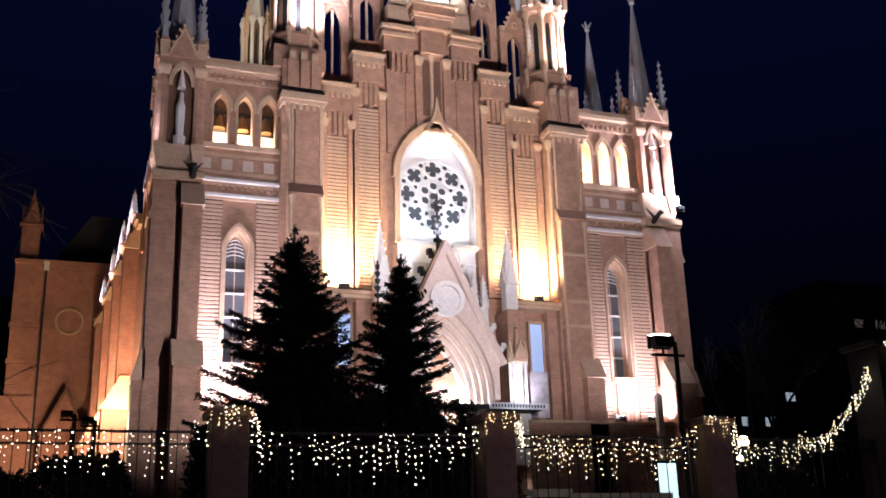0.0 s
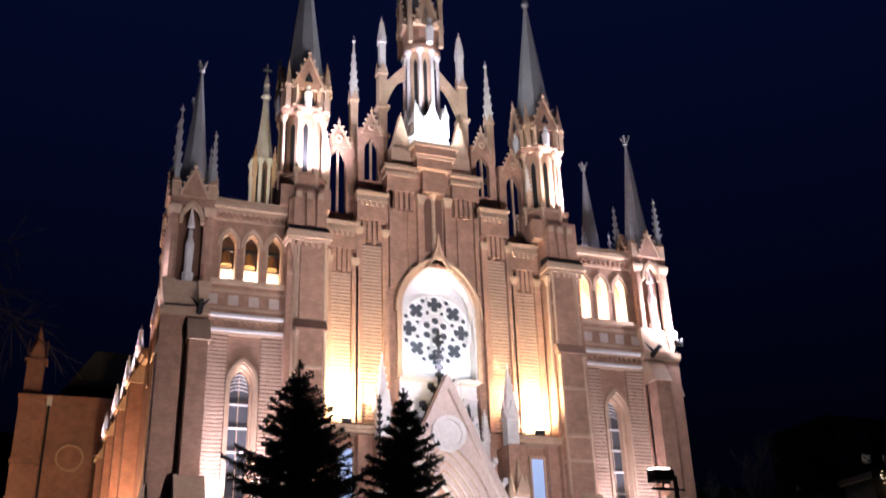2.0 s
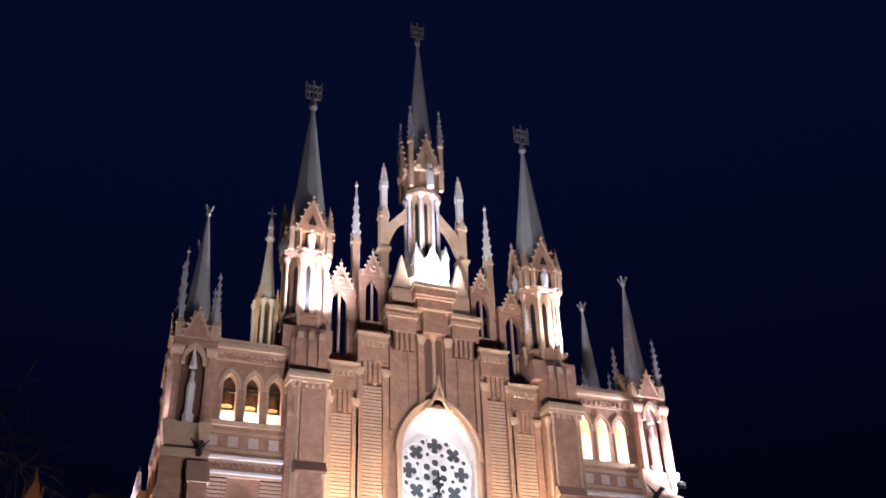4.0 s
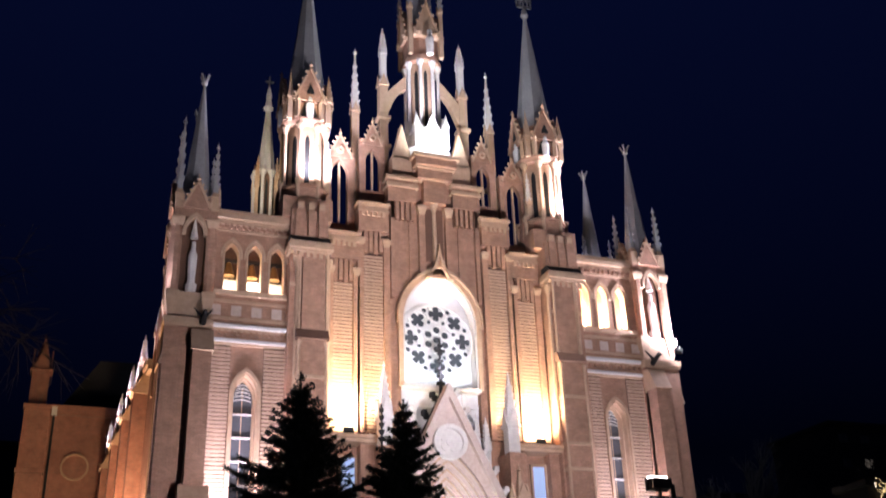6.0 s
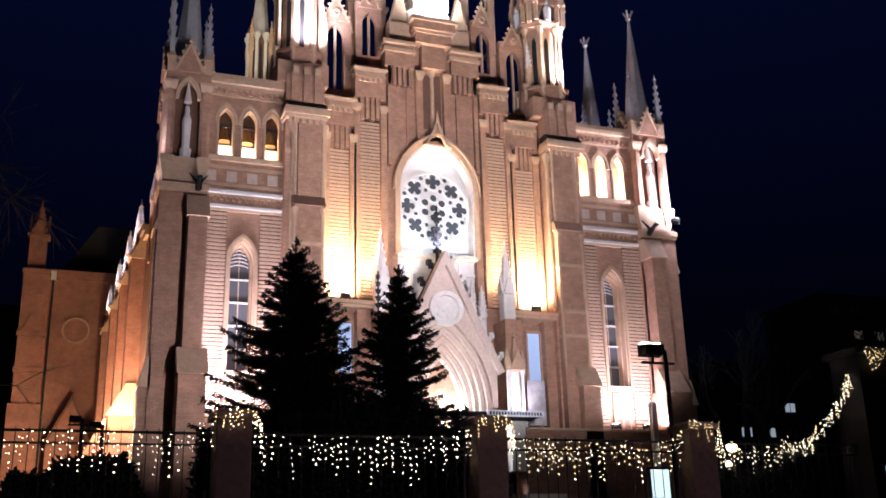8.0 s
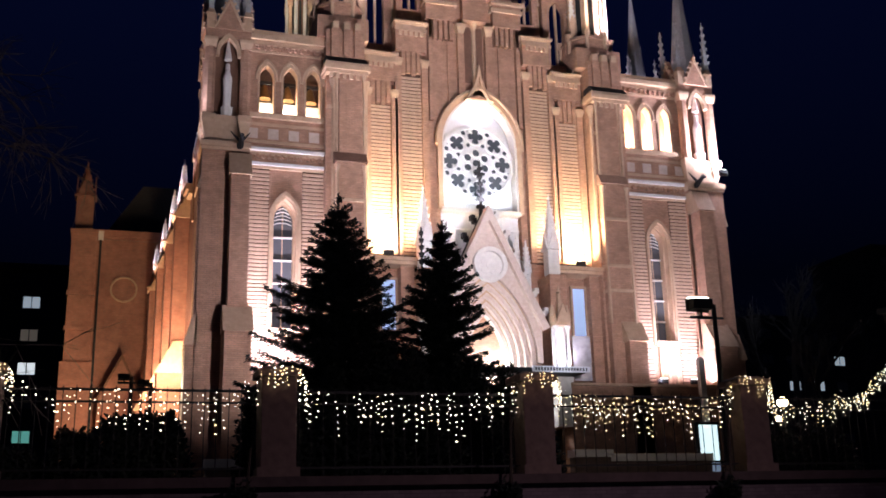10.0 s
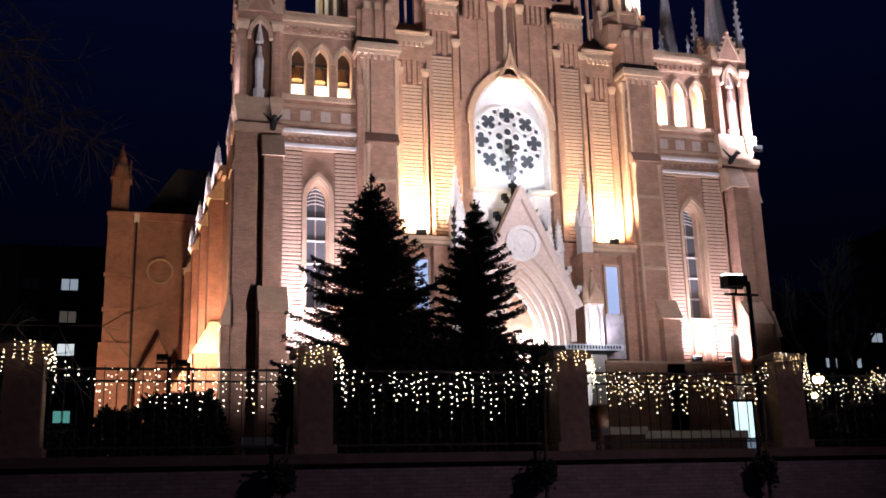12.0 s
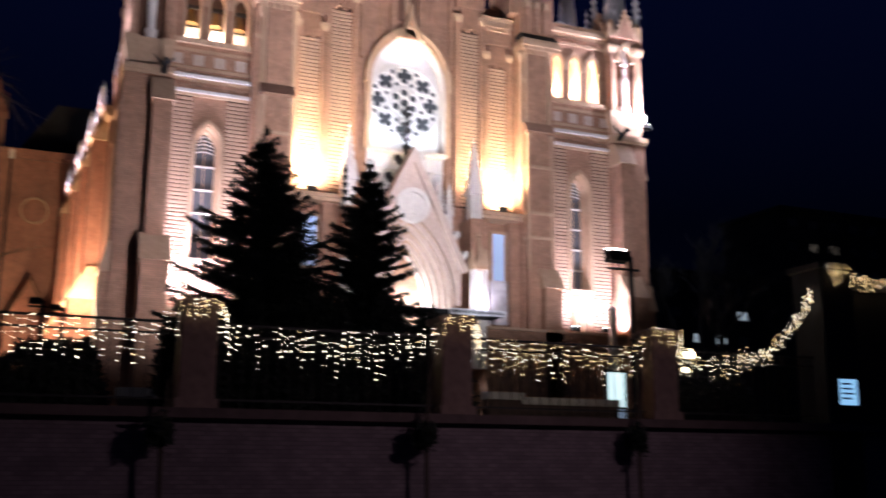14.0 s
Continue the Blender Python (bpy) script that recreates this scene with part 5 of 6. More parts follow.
def lamp_mast(x, y, z0, z1, lit=True, w=1.0):
    t = thing("floodlight_mast", "black steel mast carrying floodlights in the yard", "lamp mast", "yard masts", at=(x, y, z0))
    h = z1 - z0
    single("pole", lambda bm: frustum(bm, 0, 0, 0.10, 0.07, 0, h, 10), IRON, t)
    boxes("cross_arm", [(-0.85 * w, 0.30 * w, -0.04, 0.04, h - 0.45 * w, h - 0.45 * w + 0.07)], IRON, t)
    for dx in (-0.45 * w,):
        head = boxes("lamp_head", [(dx - 0.34 * w, dx + 0.34 * w, -0.16, 0.22, h - 0.16 * w, h + 0.16 * w), (dx - 0.38 * w, dx + 0.38 * w, 0.16, 0.23, h - 0.20 * w, h + 0.20 * w)], IRON, t)
        boxes("lamp_yoke", [(dx - 0.02, dx + 0.02, -0.03, 0.03, h - 0.40 * w, h - 0.15 * w)], IRON, t)
        if lit:
            boxes("visor", [(dx - 0.30, dx + 0.30, 0.0, 0.28, h + 0.205, h + 0.228)], LAMP_LENS, head)
    return t


lamp_mast(1.5, -16.0, YARD, 7.95)
# added mast, hidden behind the spruces, for the left floods
lamp_mast(-9.9, -15.2, YARD, 6.8)
lamp_mast(-15.40, -5.0, YARD, 6.95, False, 0.55)
lamp_mast(-14.72, -5.0, YARD, 6.75, False, 0.55)

# ---- fence ----
FY = -21.0
wall_bm = [(-60, 60, FY - 0.45, FY + 0.6, STREET - 0.2, 2.46)]
tagged(boxes("retaining_wall", wall_bm, WALL_BRICK), "dark brick retaining wall under the fence", "retaining wall", kind="structure")
tagged(boxes("wall_coping", [(-60, 60, FY - 0.66, FY + 0.62, 2.46, 2.66)], PLINTH), "dark stone coping of the retaining wall", "coping", kind="structure")


def fence_pillar(x, top=4.95):
    t = thing("fence_pillar", "brown stone fence pillar with a moulded cap", "pillar", "fence pillars", at=(x, FY, 2.66))
    h = top - 2.66
    bm = bmesh.new()
    box(bm, -0.37, 0.37, -0.37, 0.37, 0.0, h - 0.22)
    bmesh.ops.bevel(bm, geom=bm.edges[:], offset=0.02, segments=1, affect="EDGES")
    part("shaft", bm, FENCE_STONE, t)
    boxes("foot", [(-0.44, 0.44, -0.44, 0.44, 0.0, 0.2)], FENCE_STONE, t)
    single("cap", lambda bm: (box(bm, -0.46, 0.46, -0.46, 0.46, h - 0.22, h - 0.08), frustum(bm, 0, 0, 0.58, 0.40, h - 0.08, h + 0.0, 4)), FENCE_STONE, t)
    return t


PILLARS = [-29.9, -24.15, -18.4, -12.67, -6.83, -1.15]
for x in PILLARS:
    fence_pillar(x)


def fence_span(x0, x1):
    t = thing("iron_fence", "black wrought iron fence panel between pillars", "fence", "fence panels", at=((x0 + x1) / 2, FY, 2.66))
    w = (x1 - x0) / 2
    boxes("rail", [(-w, w, -0.025, 0.025, 0.18, 0.22)], IRON, t)
    boxes("rail", [(-w, w, -0.025, 0.025, 1.52, 1.56)], IRON, t)
    boxes("rail", [(-w, w, -0.025, 0.025, 1.76, 1.81)], IRON, t)
    n = int(2 * w / 0.25)
    bm = bmesh.new()
    frustum(bm, 0, 0, 0.011, 0.011, 0.05, 1.80, 6)
    frustum(bm, 0, 0, 0.018, 0.0, 1.80, 1.88, 6)
    me = mesh_of("bar", bm, IRON)
    for i in range(n):
        b = new("bar", me)
        b.location = (-w + (i + 0.5) * 2 * w / n, 0, 0)
        b.parent = t


for a, b in zip(PILLARS, PILLARS[1:]):
    fence_span(a + 0.36, b - 0.36)
fence_span(-0.78, 4.0)


# ---- garlands of small bulbs ----
rng = random.Random(5)


def garland(points, drop, gap, mat=BULB, spread=0.10, gold=0.0):
    """Icicle string: bulbs on strands that hang down from a line of points, about gap metres apart."""
    verts, faces, tints = [], [], []
    lens = [math.dist(a, b) for a, b in zip(points, points[1:])]
    total = sum(lens)
    at = rng.uniform(0.0, gap)
    while at < total:
        d, i = at, 0
        while i < len(lens) - 1 and d > lens[i]:
            d -= lens[i]
            i += 1
        f = min(1.0, d / lens[i])
        p = [points[i][k] + f * (points[i + 1][k] - points[i][k]) for k in range(3)]
        n = rng.choice((2, 3, 3, 4, 5, 6))
        step = drop / 5.6
        sway = rng.uniform(-0.012, 0.012)
        z = p[2] - rng.choice((0.0, 0.04, 0.10, 0.16, 0.24, 0.34)) * drop - rng.uniform(0, 0.05)
        for j in range(n):
            x = p[0] + sway * j + rng.uniform(-0.02, 0.02)
            y = p[1] - 0.07 + rng.uniform(-spread, 0.02)
            r = rng.choice((0.008, 0.010, 0.012, 0.013, 0.015, 0.019))
            k = len(verts)
            verts += [(x - r, y, z), (x + r, y, z), (x, y - r, z), (x, y + r, z), (x, y, z - r), (x, y, z + r)]
            faces += [(k + a, k + b, k + c) for a, b, c in ((0, 2, 5), (2, 1, 5), (1, 3, 5), (3, 0, 5), (2, 0, 4), (1, 2, 4), (3, 1, 4), (0, 3, 4))]
            tints += [1 if rng.random() < gold else 0] * 8
            z -= step * rng.uniform(0.7, 1.3)
        at += gap * rng.choice((0.5, 0.7, 0.9, 1.0, 1.3, 1.9))
    me = bpy.data.meshes.new("light_garland")
    me.from_pydata(verts, [], faces)
    me.materials.append(mat)
    me.materials.append(GOLD_BULB)
    me.polygons.foreach_set("material_index", tints)
    return tagged(new("light_garland", me), "string of small warm white bulbs hung along the fence", "light garland", "garlands", "stuff")


def sag(x0, x1, z_end, z_mid, n=10):
    pts = []
    for i in range(n + 1):
        f = i / n
        k = min(1.0, min(f, 1 - f) / 0.14)
        pts.append((x0 + f * (x1 - x0), FY - 0.05, z_end + (z_mid - z_end) * (1 - (1 - k) ** 2)))
    return pts


for a, b in zip(PILLARS, PILLARS[1:]):
    right = a > -7
    garland(sag(a + 0.4, b - 0.4, 4.88, 4.44), 0.78, 0.078 if right else 0.105, gold=0.55 if right else 0.06)
for x in PILLARS:
    garland([(x - 0.44, FY - 0.44, 4.93), (x + 0.44, FY - 0.44, 4.93)], 0.45, 0.10, spread=0.04, gold=0.8)
    garland([(x + 0.42, FY - 0.30, 4.93), (x + 0.62, FY - 0.2, 4.6)], 0.5, 0.05, spread=0.04, gold=0.3)
garland(sag(-0.75, 1.6, 4.85, 4.36), 0.62, 0.10, gold=0.4)
garland([(1.5, FY, 4.40), (2.2, FY, 4.62), (2.9, FY, 5.15), (3.5, FY, 5.75), (4.1, FY, 6.7), (4.3, FY, 7.05)], 0.42, 0.065, gold=0.45)
garland([(4.1, FY - 0.55, 7.05), (4.9, FY - 0.55, 7.05)], 0.6, 0.06, spread=0.05, gold=0.9)
garland([(4.8, FY - 0.3, 6.95), (6.0, FY - 0.3, 6.75), (7.6, FY - 0.3, 6.95), (8.6, FY - 0.3, 6.8)], 0.42, 0.06, gold=0.9)

# gate pier and hut, dark behind the garland
gate = thing("gate_house", "dark brick gate pier with a wide opening", "gate house", at=(4.5, FY, 2.66))
boxes("pier", [(-0.55, 0.55, -0.5, 0.6, -2.6, 4.2)], HOUSE, gate)
boxes("pier_cap", [(-0.68, 0.68, -0.62, 0.72, 4.2, 4.36)], HOUSE, gate)
boxes("gate_wall", [(0.55, 6.0, -0.1, 0.4, -2.6, 3.75)], HOUSE, gate)
boxes("gate_coping", [(0.55, 6.1, -0.2, 0.5, 3.75, 3.95)], HOUSE, gate)
CYAN_SIGN = glow("blue_light_panel", (0.30, 0.62, 1.0), 0.9)
gs = thing("info_board", "lit blue notice board hung on the gate pier", "notice board", at=(4.55, FY - 0.55, 3.5))
boxes("panel_frame", [(-0.36, 0.36, -0.05, 0.04, -0.40, 0.40)], IRON, gs)
boxes("panel_face", [(-0.31, 0.31, -0.06, -0.051, -0.34, 0.35)], CYAN_SIGN, gs)
for k in range(4):
    boxes("text_bar", [(-0.24, 0.10 + 0.04 * (k % 3), -0.066, -0.061, 0.20 - 0.13 * k, 0.25 - 0.13 * k)], PALE, gs)

# ---- lit sign, globe lamp, yard clutter ----
BRIGHT = glow("white_light_box", (0.70, 0.93, 1.0), 1.15)
lb = thing("light_box", "bright white light box standing in the yard", "light box", at=(5.95, -8.0, YARD))
boxes("box_frame", [(-0.50, 0.50, -0.08, 0.08, 0.25, 2.55)], IRON, lb)
boxes("box_face", [(-0.40, 0.40, -0.095, -0.081, 1.10, 2.45)], BRIGHT, lb)
boxes("box_lower_face", [(-0.40, 0.40, -0.095, -0.081, 0.3, 1.02)], LIT_PANE, lb)
boxes("foot", [(-0.45, -0.35, -0.3, 0.3, 0.0, 0.25), (0.35, 0.45, -0.3, 0.3, 0.0, 0.25)], IRON, lb)
GLOBE = glow("globe_lamp", (1.0, 0.78, 0.50), 9.0)
def globe_lamp(x, y, high, radius):
    t = thing("globe_lamp", "glowing warm globe lamp on a black post", "street lamp", "globe lamps in the yard", at=(x, y, YARD))
    single("post", lambda bm: frustum(bm, 0, 0, 0.06, 0.045, 0, high - radius - 0.04, 8), IRON, t)
    bm = bmesh.new()
    bmesh.ops.create_uvsphere(bm, u_segments=16, v_segments=10, radius=radius, matrix=Matrix.Translation((0, 0, high)))
    part("globe", bm, GLOBE, t)
    single("collar", lambda bm: frustum(bm, 0, 0, 0.05, 0.8 * radius, high - radius - 0.12, high - radius + 0.03, 10), IRON, t)


globe_lamp(4.35, -15.0, 2.50, 0.17)
globe_lamp(4.75, -14.2, 2.05, 0.10)
bulb("globe_light", (4.4, -15.4, 5.2), 130, (1.0, 0.8, 0.5), 0.2)
for x0, x1, y0, y1, z1 in ((0.8, 4.8, -10.0, -9.4, 3.85), (-0.6, 0.8, -10.0, -9.4, 4.0), (-13.3, -12.3, -12.0, -11.5, 3.62)):
    w = thing("low_parapet", "low dark stone parapet with old snow on it", "parapet", "parapets in the yard", at=((x0 + x1) / 2, (y0 + y1) / 2, YARD))
    boxes("parapet_wall", [(x0 - (x0 + x1) / 2, x1 - (x0 + x1) / 2, -0.25, 0.25, 0, z1 - YARD - 0.26)], PLINTH, w)
    boxes("snow_cap", [(x0 - (x0 + x1) / 2 - 0.05, x1 - (x0 + x1) / 2 + 0.05, -0.3, 0.3, z1 - YARD - 0.26, z1 - YARD)], SNOW, w)


pp = thing("pale_post", "slim pale grey post standing before the lit bay", "post", at=(9.1, -3.0, YARD))
boxes("shaft", [(-0.13, 0.13, -0.13, 0.13, 0.0, 5.85)], PALE, pp)
single("cap", lambda bm: frustum(bm, 0, 0, 0.20, 0.05, 5.85, 6.0, 4), PALE, pp)
boxes("foot", [(-0.3, 0.3, -0.3, 0.3, 0.0, 0.25)], PALE, pp)


# ---- trees ----
def spruce(x, y, z0, top, width, seed, cap=2.4):
    """A spruce: trunk, tiers of drooping boughs, each bough a fan of needled twigs."""
    r = random.Random(seed)
    t = thing("spruce_tree", "dark spruce tree standing behind the fence", "tree", "spruces in the yard", at=(x, y, z0))
    h = top - z0
    single("trunk", lambda bm: frustum(bm, 0, 0, 0.17, 0.012, 0, h, 8), BARK, t)
    verts, faces = [], []

    def blade(p, d, length, wide):
        q = p + d * length
        side = d.cross(Vector((r.uniform(-1, 1), r.uniform(-1, 1), r.uniform(-1, 1)))).normalized() * wide
        k = len(verts)
        m = p + d * length * 0.45
        verts.extend([p[:], (m + side)[:], q[:], (m - side)[:]])
        faces.append((k, k + 1, k + 2, k + 3))

    def bough(z, ln, a, rise, dense, small=1.0):
        d = Vector((math.cos(a), math.sin(a), rise)).normalized()
        across = Vector((-math.sin(a), math.cos(a), 0))
        steps = max(4, int(ln / 0.075))
        for i in range(steps):
            g = (i + 0.6) / steps
            p = Vector((0, 0, z)) + d * ln * g + Vector((0, 0, 0.20 * ln * g * g))
            for j in range(dense):
                fan = (0.08 + 0.26 * ln * g * (1 - 0.85 * g)) * r.uniform(-1, 1)
                q = p + across * fan + Vector((0, 0, -abs(fan) * 0.25 + r.uniform(-0.05, 0.03)))
                tw = (d * r.uniform(0.5, 1.2) + across * r.uniform(-0.9, 0.9) + Vector((0, 0, r.uniform(-0.6, 0.35)))).normalized()
                blade(q, tw, small * r.uniform(0.08, 0.19) * (1.15 - 0.4 * g), 0.014)

    z = 0.03 * h
    while z < h * 0.95:
        f = 1 - z / h
        reach = min(width * f ** 0.95, cap) + 0.02
        fine = min(1.0, 0.45 + 0.6 * reach)
        turn = r.uniform(0, 2 * math.pi)
        count = int(6 + 9 * f)
        for b in range(count):
            bough(z + r.uniform(-0.07, 0.07), reach * r.choice((0.6, 0.78, 0.88, 0.96, 1.02, 1.08)) * r.uniform(0.92, 1.08), turn + 2 * math.pi * (b + r.uniform(-0.3, 0.3)) / count, -0.42 * f + 0.26 + r.uniform(-0.08, 0.08), 30, fine)
        for b in range(int(7 + 26 * f)):
            bough(z + r.uniform(0.0, 0.42) * min(1, 2 * f), reach * r.uniform(0.45, 0.92), r.uniform(0, 2 * math.pi), -0.05 + r.uniform(-0.25, 0.3), 20, fine)
        z += 0.22 + 0.38 * f
    for j in range(160):
        zz = h * r.uniform(0.90, 1.0)
        a = r.uniform(0, 2 * math.pi)
        blade(Vector((0, 0, zz)), Vector((math.cos(a), math.sin(a), r.uniform(0.5, 1.6))).normalized(), r.uniform(0.05, 0.11), 0.012)
    for j in range(22):
        zz = h * r.uniform(0.86, 0.975)
        bough(zz, 0.08 + 0.34 * (h - zz), r.uniform(0, 2 * math.pi), r.uniform(0.5, 1.3), 8, 0.5)
    me = bpy.data.meshes.new("crown")
    me.from_pydata(verts, [], faces)
    me.materials.append(NEEDLE)
    ob = new("crown", me)
    ob.parent = t
    return t


spruce(-10.5, -17.0, YARD, 10.3, 3.95, 3, 2.4)
spruce(-7.58, -17.0, YARD, 9.75, 3.2, 8, 1.25)


def bush(x, y, z0, w, h, seed, mat=NEEDLE, label="dark evergreen bush behind the fence"):
    r = random.Random(seed)
    t = thing("bush", label, "bush", "bushes in the yard", at=(x, y, z0))
    verts, faces = [], []
    for i in range(int(2900 * w * h)):
        a, u = r.uniform(0, 2 * math.pi), r.random() ** 0.5
        hh = r.random()
        rad = w * u * (1 - 0.55 * hh ** 2) * (1 + 0.15 * math.sin(3 * a + seed))
        p = Vector((rad * math.cos(a), rad * math.sin(a) * 0.7, hh * h * (1 + 0.12 * math.sin(5 * a))))
        d = Vector((r.uniform(-1, 1), r.uniform(-1, 1), r.uniform(-0.2, 1))).normalized() * r.uniform(0.08, 0.2)
        s_ = d.orthogonal() * 0.22
        k = len(verts)
        verts.extend([p[:], (p + d * 0.5 + s_)[:], (p + d)[:], (p + d * 0.5 - s_)[:]])
        faces.append((k, k + 1, k + 2, k + 3))
    me = bpy.data.meshes.new("foliage")
    me.from_pydata(verts, [], faces)
    me.materials.append(mat)
    ob = new("foliage", me)
    ob.parent = t
    single("stem", lambda bm: frustum(bm, 0, 0, 0.06, 0.03, 0, h * 0.7, 6), BARK, t)
    return t


for i, (x, y, w, h) in enumerate(((-18.0, -19.2, 0.9, 0.72), (-16.7, -19.2, 0.75, 1.05), (-15.7, -19.3, 1.0, 1.32), (-15.0, -19.3, 0.85, 1.4), (-13.08, -19.8, 0.28, 1.9), (-11.9, -19.0, 0.9, 1.5), (-11.0, -19.0, 1.0, 1.5), (-9.9, -19.0, 1.1, 1.55), (-8.8, -19.0, 1.0, 1.5), (-7.7, -19.2, 0.9, 1.5), (0.9, -18.8, 1.2, 1.2), (2.6, -18.8, 1.2, 1.3), (-5.6, -18.6, 0.6, 1.3), (-9.1, -17.6, 1.4, 3.2), (-11.9, -17.8, 1.1, 2.3), (-10.5, -17.9, 1.2, 2.8), (-7.4, -17.8, 1.1, 2.9), (-6.3, -17.9, 0.75, 2.7), (-19.8, -19.2, 1.2, 1.2), (-21.8, -19.2, 1.3, 1.2))):
    bush(x, y, YARD, w, h, 20 + i)


def bare_tree(x, y, z0, h, spread, seed, mat=FAR_TREE, label="bare dark tree behind the yard"):
    r = random.Random(seed)
    t = thing("bare_tree", label, "tree", "bare trees", at=(x, y, z0))
    bm = bmesh.new()

    def limb(p, d, ln, rad, depth):
        q = p + d * ln
        tube(bm, p, q, rad, rad * 0.62, 5 if depth < 2 else 3)
        if depth >= 5:
            return
        for k in range(3 if depth < 4 else 4):
            nd = (d + Vector((r.uniform(-1, 1), r.uniform(-1, 1), r.uniform(-0.3, 0.7))) * spread).normalized()
            limb(p + d * ln * r.uniform(0.55, 1.0), nd, ln * r.uniform(0.55, 0.8), rad * 0.55, depth + 1)

    single("trunk", lambda b: frustum(b, 0, 0, 0.03 * h, 0.02 * h, 0, h * 0.32, 8), mat, t)
    limb(Vector((0, 0, h * 0.3)), Vector((0, 0, 1)), h * 0.24, 0.018 * h, 0)
    part("crown", bm, mat, t)
    return t


for i, (x, y, h) in enumerate(((19, 6, 13), (24, 10, 15), (31, 18, 17), (40, 22, 19), (52, 30, 22), (-26, 34, 14), (-33, 40, 15), (14.5, -4, 9), (62, 40, 26))):
    bare_tree(x, y, YARD, h, 0.75, 40 + i)


# ---- houses far off ----
FAR_LIT = glow("far_lit_window", (0.70, 0.84, 1.0), 0.35)
FAR_DIM = glow("far_dim_window", (1.0, 0.85, 0.70), 0.06)
TEAL = glow("teal_lit_window", (0.25, 0.85, 0.75), 0.30)
BLUEWHITE = glow("white_lit_sign", (0.85, 0.93, 1.0), 0.8)


def far_house(x0, x1, y, z1, lit, label):
    t = thing("apartment_building", label, "building", "houses behind the church", at=(x0, y, 0.3))
    w = x1 - x0
    boxes("wall", [(0, w, 0, 12, -0.7, z1)], HOUSE, t)
    boxes("roof", [(-0.4, w + 0.4, -0.4, 12.4, z1, z1 + 0.5)], ROOF_AND_SHADE, t)
    for f in range(int((z1 - 2.0) / 3.2)):
        for c in range(int(w / 3.5)):
            wx, wz = 1.2 + c * 3.5, 3.0 + f * 3.2
            win = boxes("window", [(wx - 0.1, wx + 1.6, -0.02, 0.05, wz - 0.12, wz + 1.2)], HOUSE, t)
            boxes("pane", [(wx, wx + 1.5, -0.04, 0.02, wz, wz + 1.1)], lit.get((f, c), GLASS), win)
            boxes("mullion", [(wx + 0.71, wx + 0.79, -0.06, -0.03, wz, wz + 1.1)], HOUSE, win)


far_house(-47, -20.5, 60, 26.0, {(6, 6): FAR_LIT, (4, 6): BLUEWHITE, (2, 6): TEAL, (2, 7): TEAL, (3, 4): FAR_DIM, (5, 6): FAR_DIM}, "dark apartment block with a few lit windows")
far_house(58, 75, 62, 24.5, {(5, 3): FAR_LIT, (4, 1): FAR_LIT, (4, 2): FAR_LIT, (2, 2): FAR_DIM, (5, 4): FAR_DIM}, "dark apartment block with a few lit windows")
far_house(76, 125, 60, 34, {(8, 1): FAR_DIM, (8, 2): FAR_DIM, (3, 3): FAR_LIT, (5, 6): FAR_DIM}, "tall dark apartment block with a few lit windows")
far_house(26, 50, 80, 15, {(2, 5): FAR_LIT, (2, 4): FAR_DIM}, "low dark house with a few lit windows")

# ---- bare street tree whose twigs hang into the picture ----
st = thing("street_tree", "bare street tree with thin drooping twigs", "tree", at=(-26.5, -24.0, STREET))
single("trunk", lambda bm: frustum(bm, 0, 0, 0.24, 0.12, 0, 9.0, 10), BARK, st)
rt = random.Random(77)


def drooping(a, b, rise, r0, twigs):
    """A long limb from a to b with hanging side twigs."""
    bm = bmesh.new()
    a, b = Vector(a), Vector(b)
    last = a
    n = 14
    for i in range(1, n + 1):
        f = i / n
        p = a.lerp(b, f) + Vector((rt.uniform(-0.05, 0.05), rt.uniform(-0.05, 0.05), rise * 4 * f * (1 - f) + rt.uniform(-0.05, 0.05)))
        tube(bm, last, p, r0 * (1 - 0.85 * (i - 1) / n), r0 * (1 - 0.85 * f), 5)
        for k in range(twigs):
            d = Vector((rt.uniform(-0.3, 1.0), rt.uniform(-0.6, 0.6), rt.uniform(-1.1, 0.4))).normalized()
            q = p + d * rt.uniform(0.25, 0.9)
            tube(bm, p, q, 0.010, 0.004, 3)
            for j in range(2):
                e = (d + Vector((rt.uniform(-0.8, 0.8), rt.uniform(-0.8, 0.8), rt.uniform(-0.9, 0.3)))).normalized()
                tube(bm, p.lerp(q, rt.uniform(0.4, 1.0)), q + e * rt.uniform(0.15, 0.5), 0.006, 0.003, 3)
        last = p
    part("limb", bm, TWIG, st)


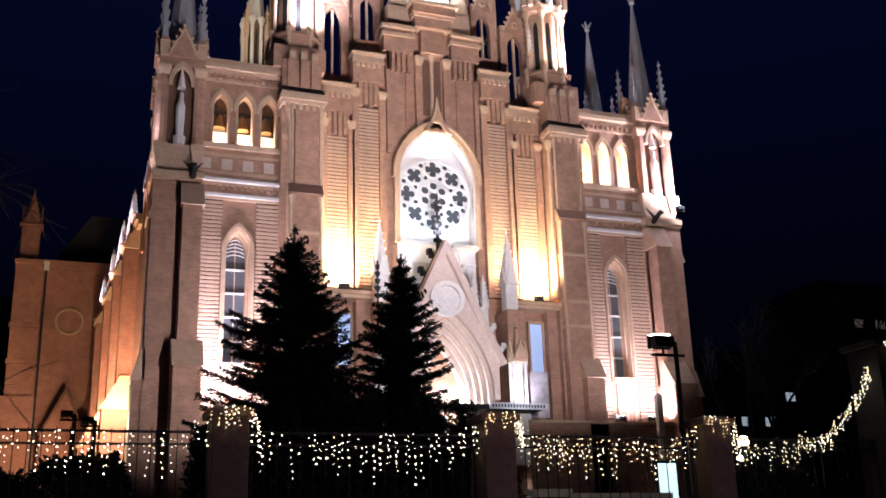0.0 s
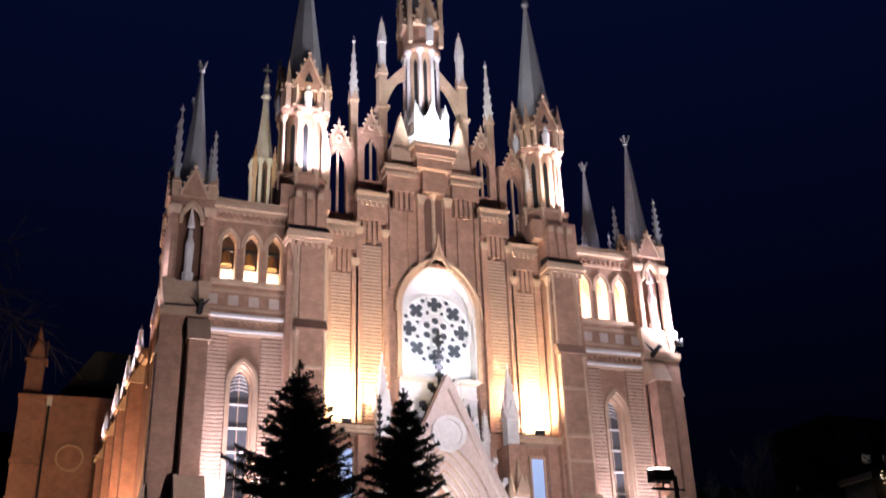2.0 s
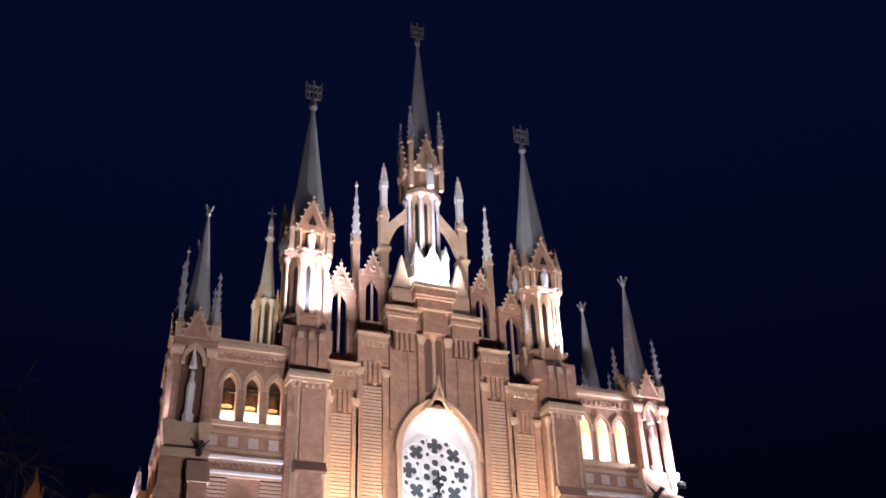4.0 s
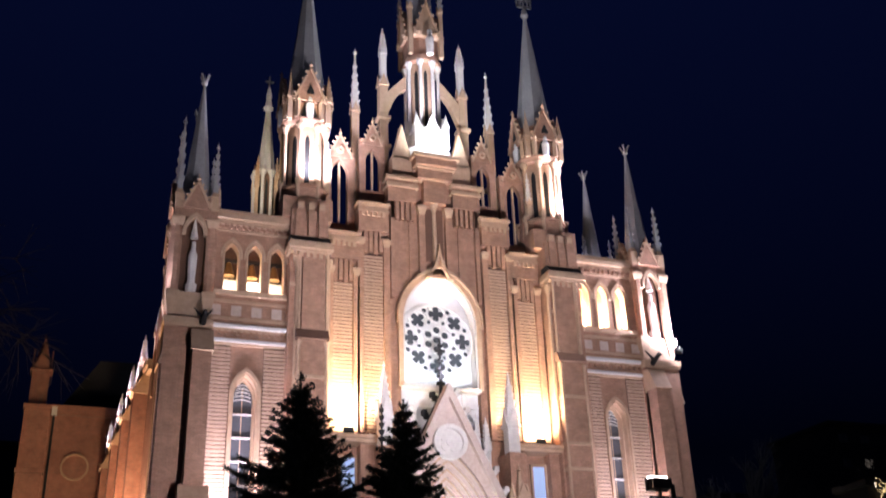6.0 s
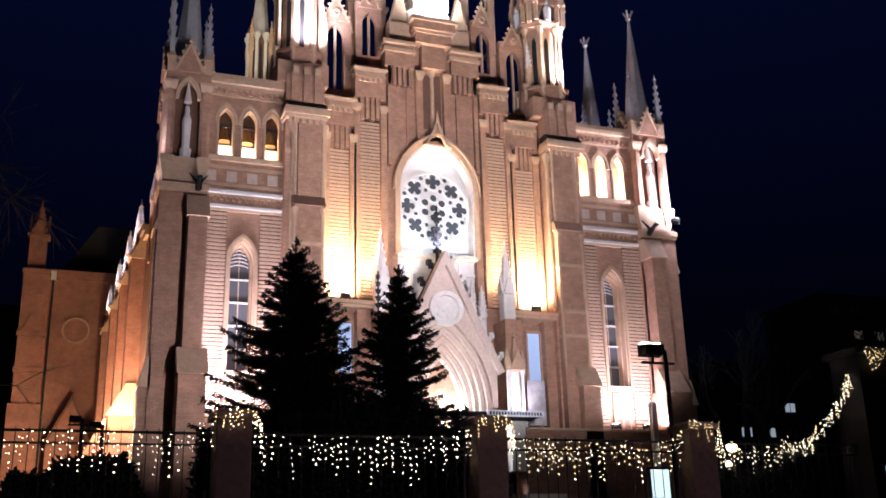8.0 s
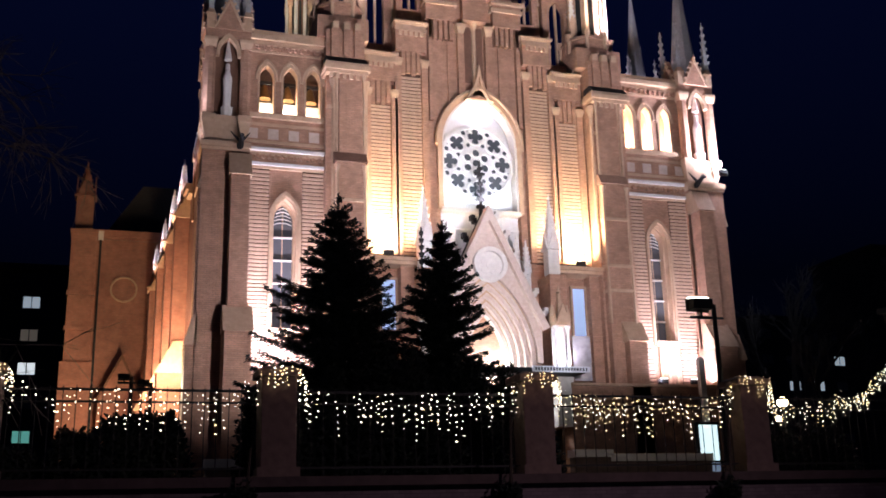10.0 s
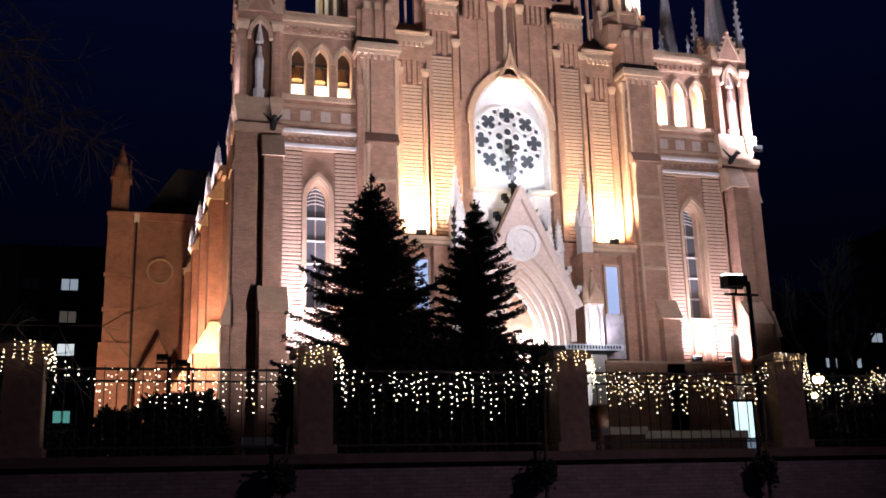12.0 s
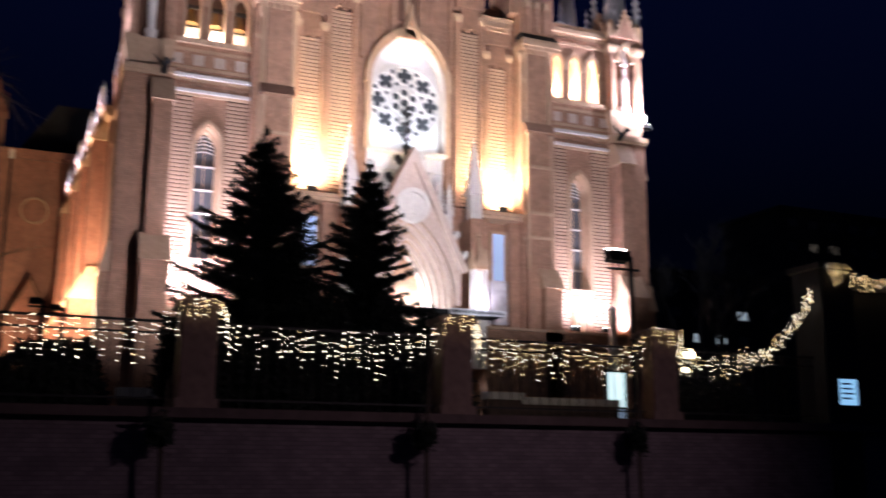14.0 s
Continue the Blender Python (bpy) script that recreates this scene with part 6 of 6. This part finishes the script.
drooping((0, 0, 8.8), (9.9, 0.0, 8.05), 0.95, 0.06, 3)
drooping((0, 0, 8.9), (8.6, 0.3, 9.6), 1.6, 0.05, 5)
drooping((0, 0, 8.9), (7.6, -0.3, 11.0), 1.2, 0.05, 5)
drooping((0, 0, 8.7), (9.4, 0.6, 8.6), 1.4, 0.05, 5)
drooping((0, 0, 8.4), (8.4, -0.3, 8.3), 0.5, 0.05, 3)
drooping((0, 0, 8.6), (8.9, 0.5, 10.2), 0.4, 0.05, 3)
drooping((0, 0, 5.6), (9.6, 0.0, 5.05), -0.25, 0.045, 2)
drooping((0, 0, 5.2), (9.0, 0.4, 4.3), 0.2, 0.04, 2)

for px_at, pz in ((7.8, 11.2), (8.8, 9.4), (8.2, 10.4), (7.2, 12.0), (6.6, 9.8), (9.2, 8.9), (6.8, 13.2), (7.6, 8.4)):
    drooping((0, 0, 8.8), (px_at, rt.uniform(-0.6, 0.6), pz - rt.uniform(0.2, 0.8)), 0.9, 0.05, 9)
# ---- slim young trees on the pavement ----
for i, (x, hgt) in enumerate(((-13.34, 3.4), (-7.77, 4.6), (-2.35, 4.6))):
    yt = thing("young_tree", "slim dark young street tree with a small clump of twigs", "tree", "young trees on the pavement", at=(x, -21.95, STREET))
    single("trunk", lambda bm: (tube(bm, (0, 0, 0), (-0.05, 0, 2.2), 0.05, 0.045, 8), tube(bm, (-0.05, 0, 2.2), (0.03, 0, hgt), 0.045, 0.02, 6)), BARK, yt)
    ry = random.Random(300 + i)
    verts, faces = [], []
    for k in range(900):
        a, zz = ry.uniform(0, 2 * math.pi), 2.35 + ry.gauss(0, 0.13)
        rad = 0.22 * ry.random() ** 0.6
        p = Vector((-0.1 + rad * math.cos(a), rad * math.sin(a), zz))
        d = Vector((ry.uniform(-1, 1), ry.uniform(-1, 1), ry.uniform(-0.4, 1))).normalized() * ry.uniform(0.07, 0.16)
        w_ = d.orthogonal() * 0.25
        n_ = len(verts)
        verts.extend([p[:], (p + d * 0.5 + w_)[:], (p + d)[:], (p + d * 0.5 - w_)[:]])
        faces.append((n_, n_ + 1, n_ + 2, n_ + 3))
    me = bpy.data.meshes.new("foliage")
    me.from_pydata(verts, [], faces)
    me.materials.append(NEEDLE)
    new("foliage", me).parent = yt
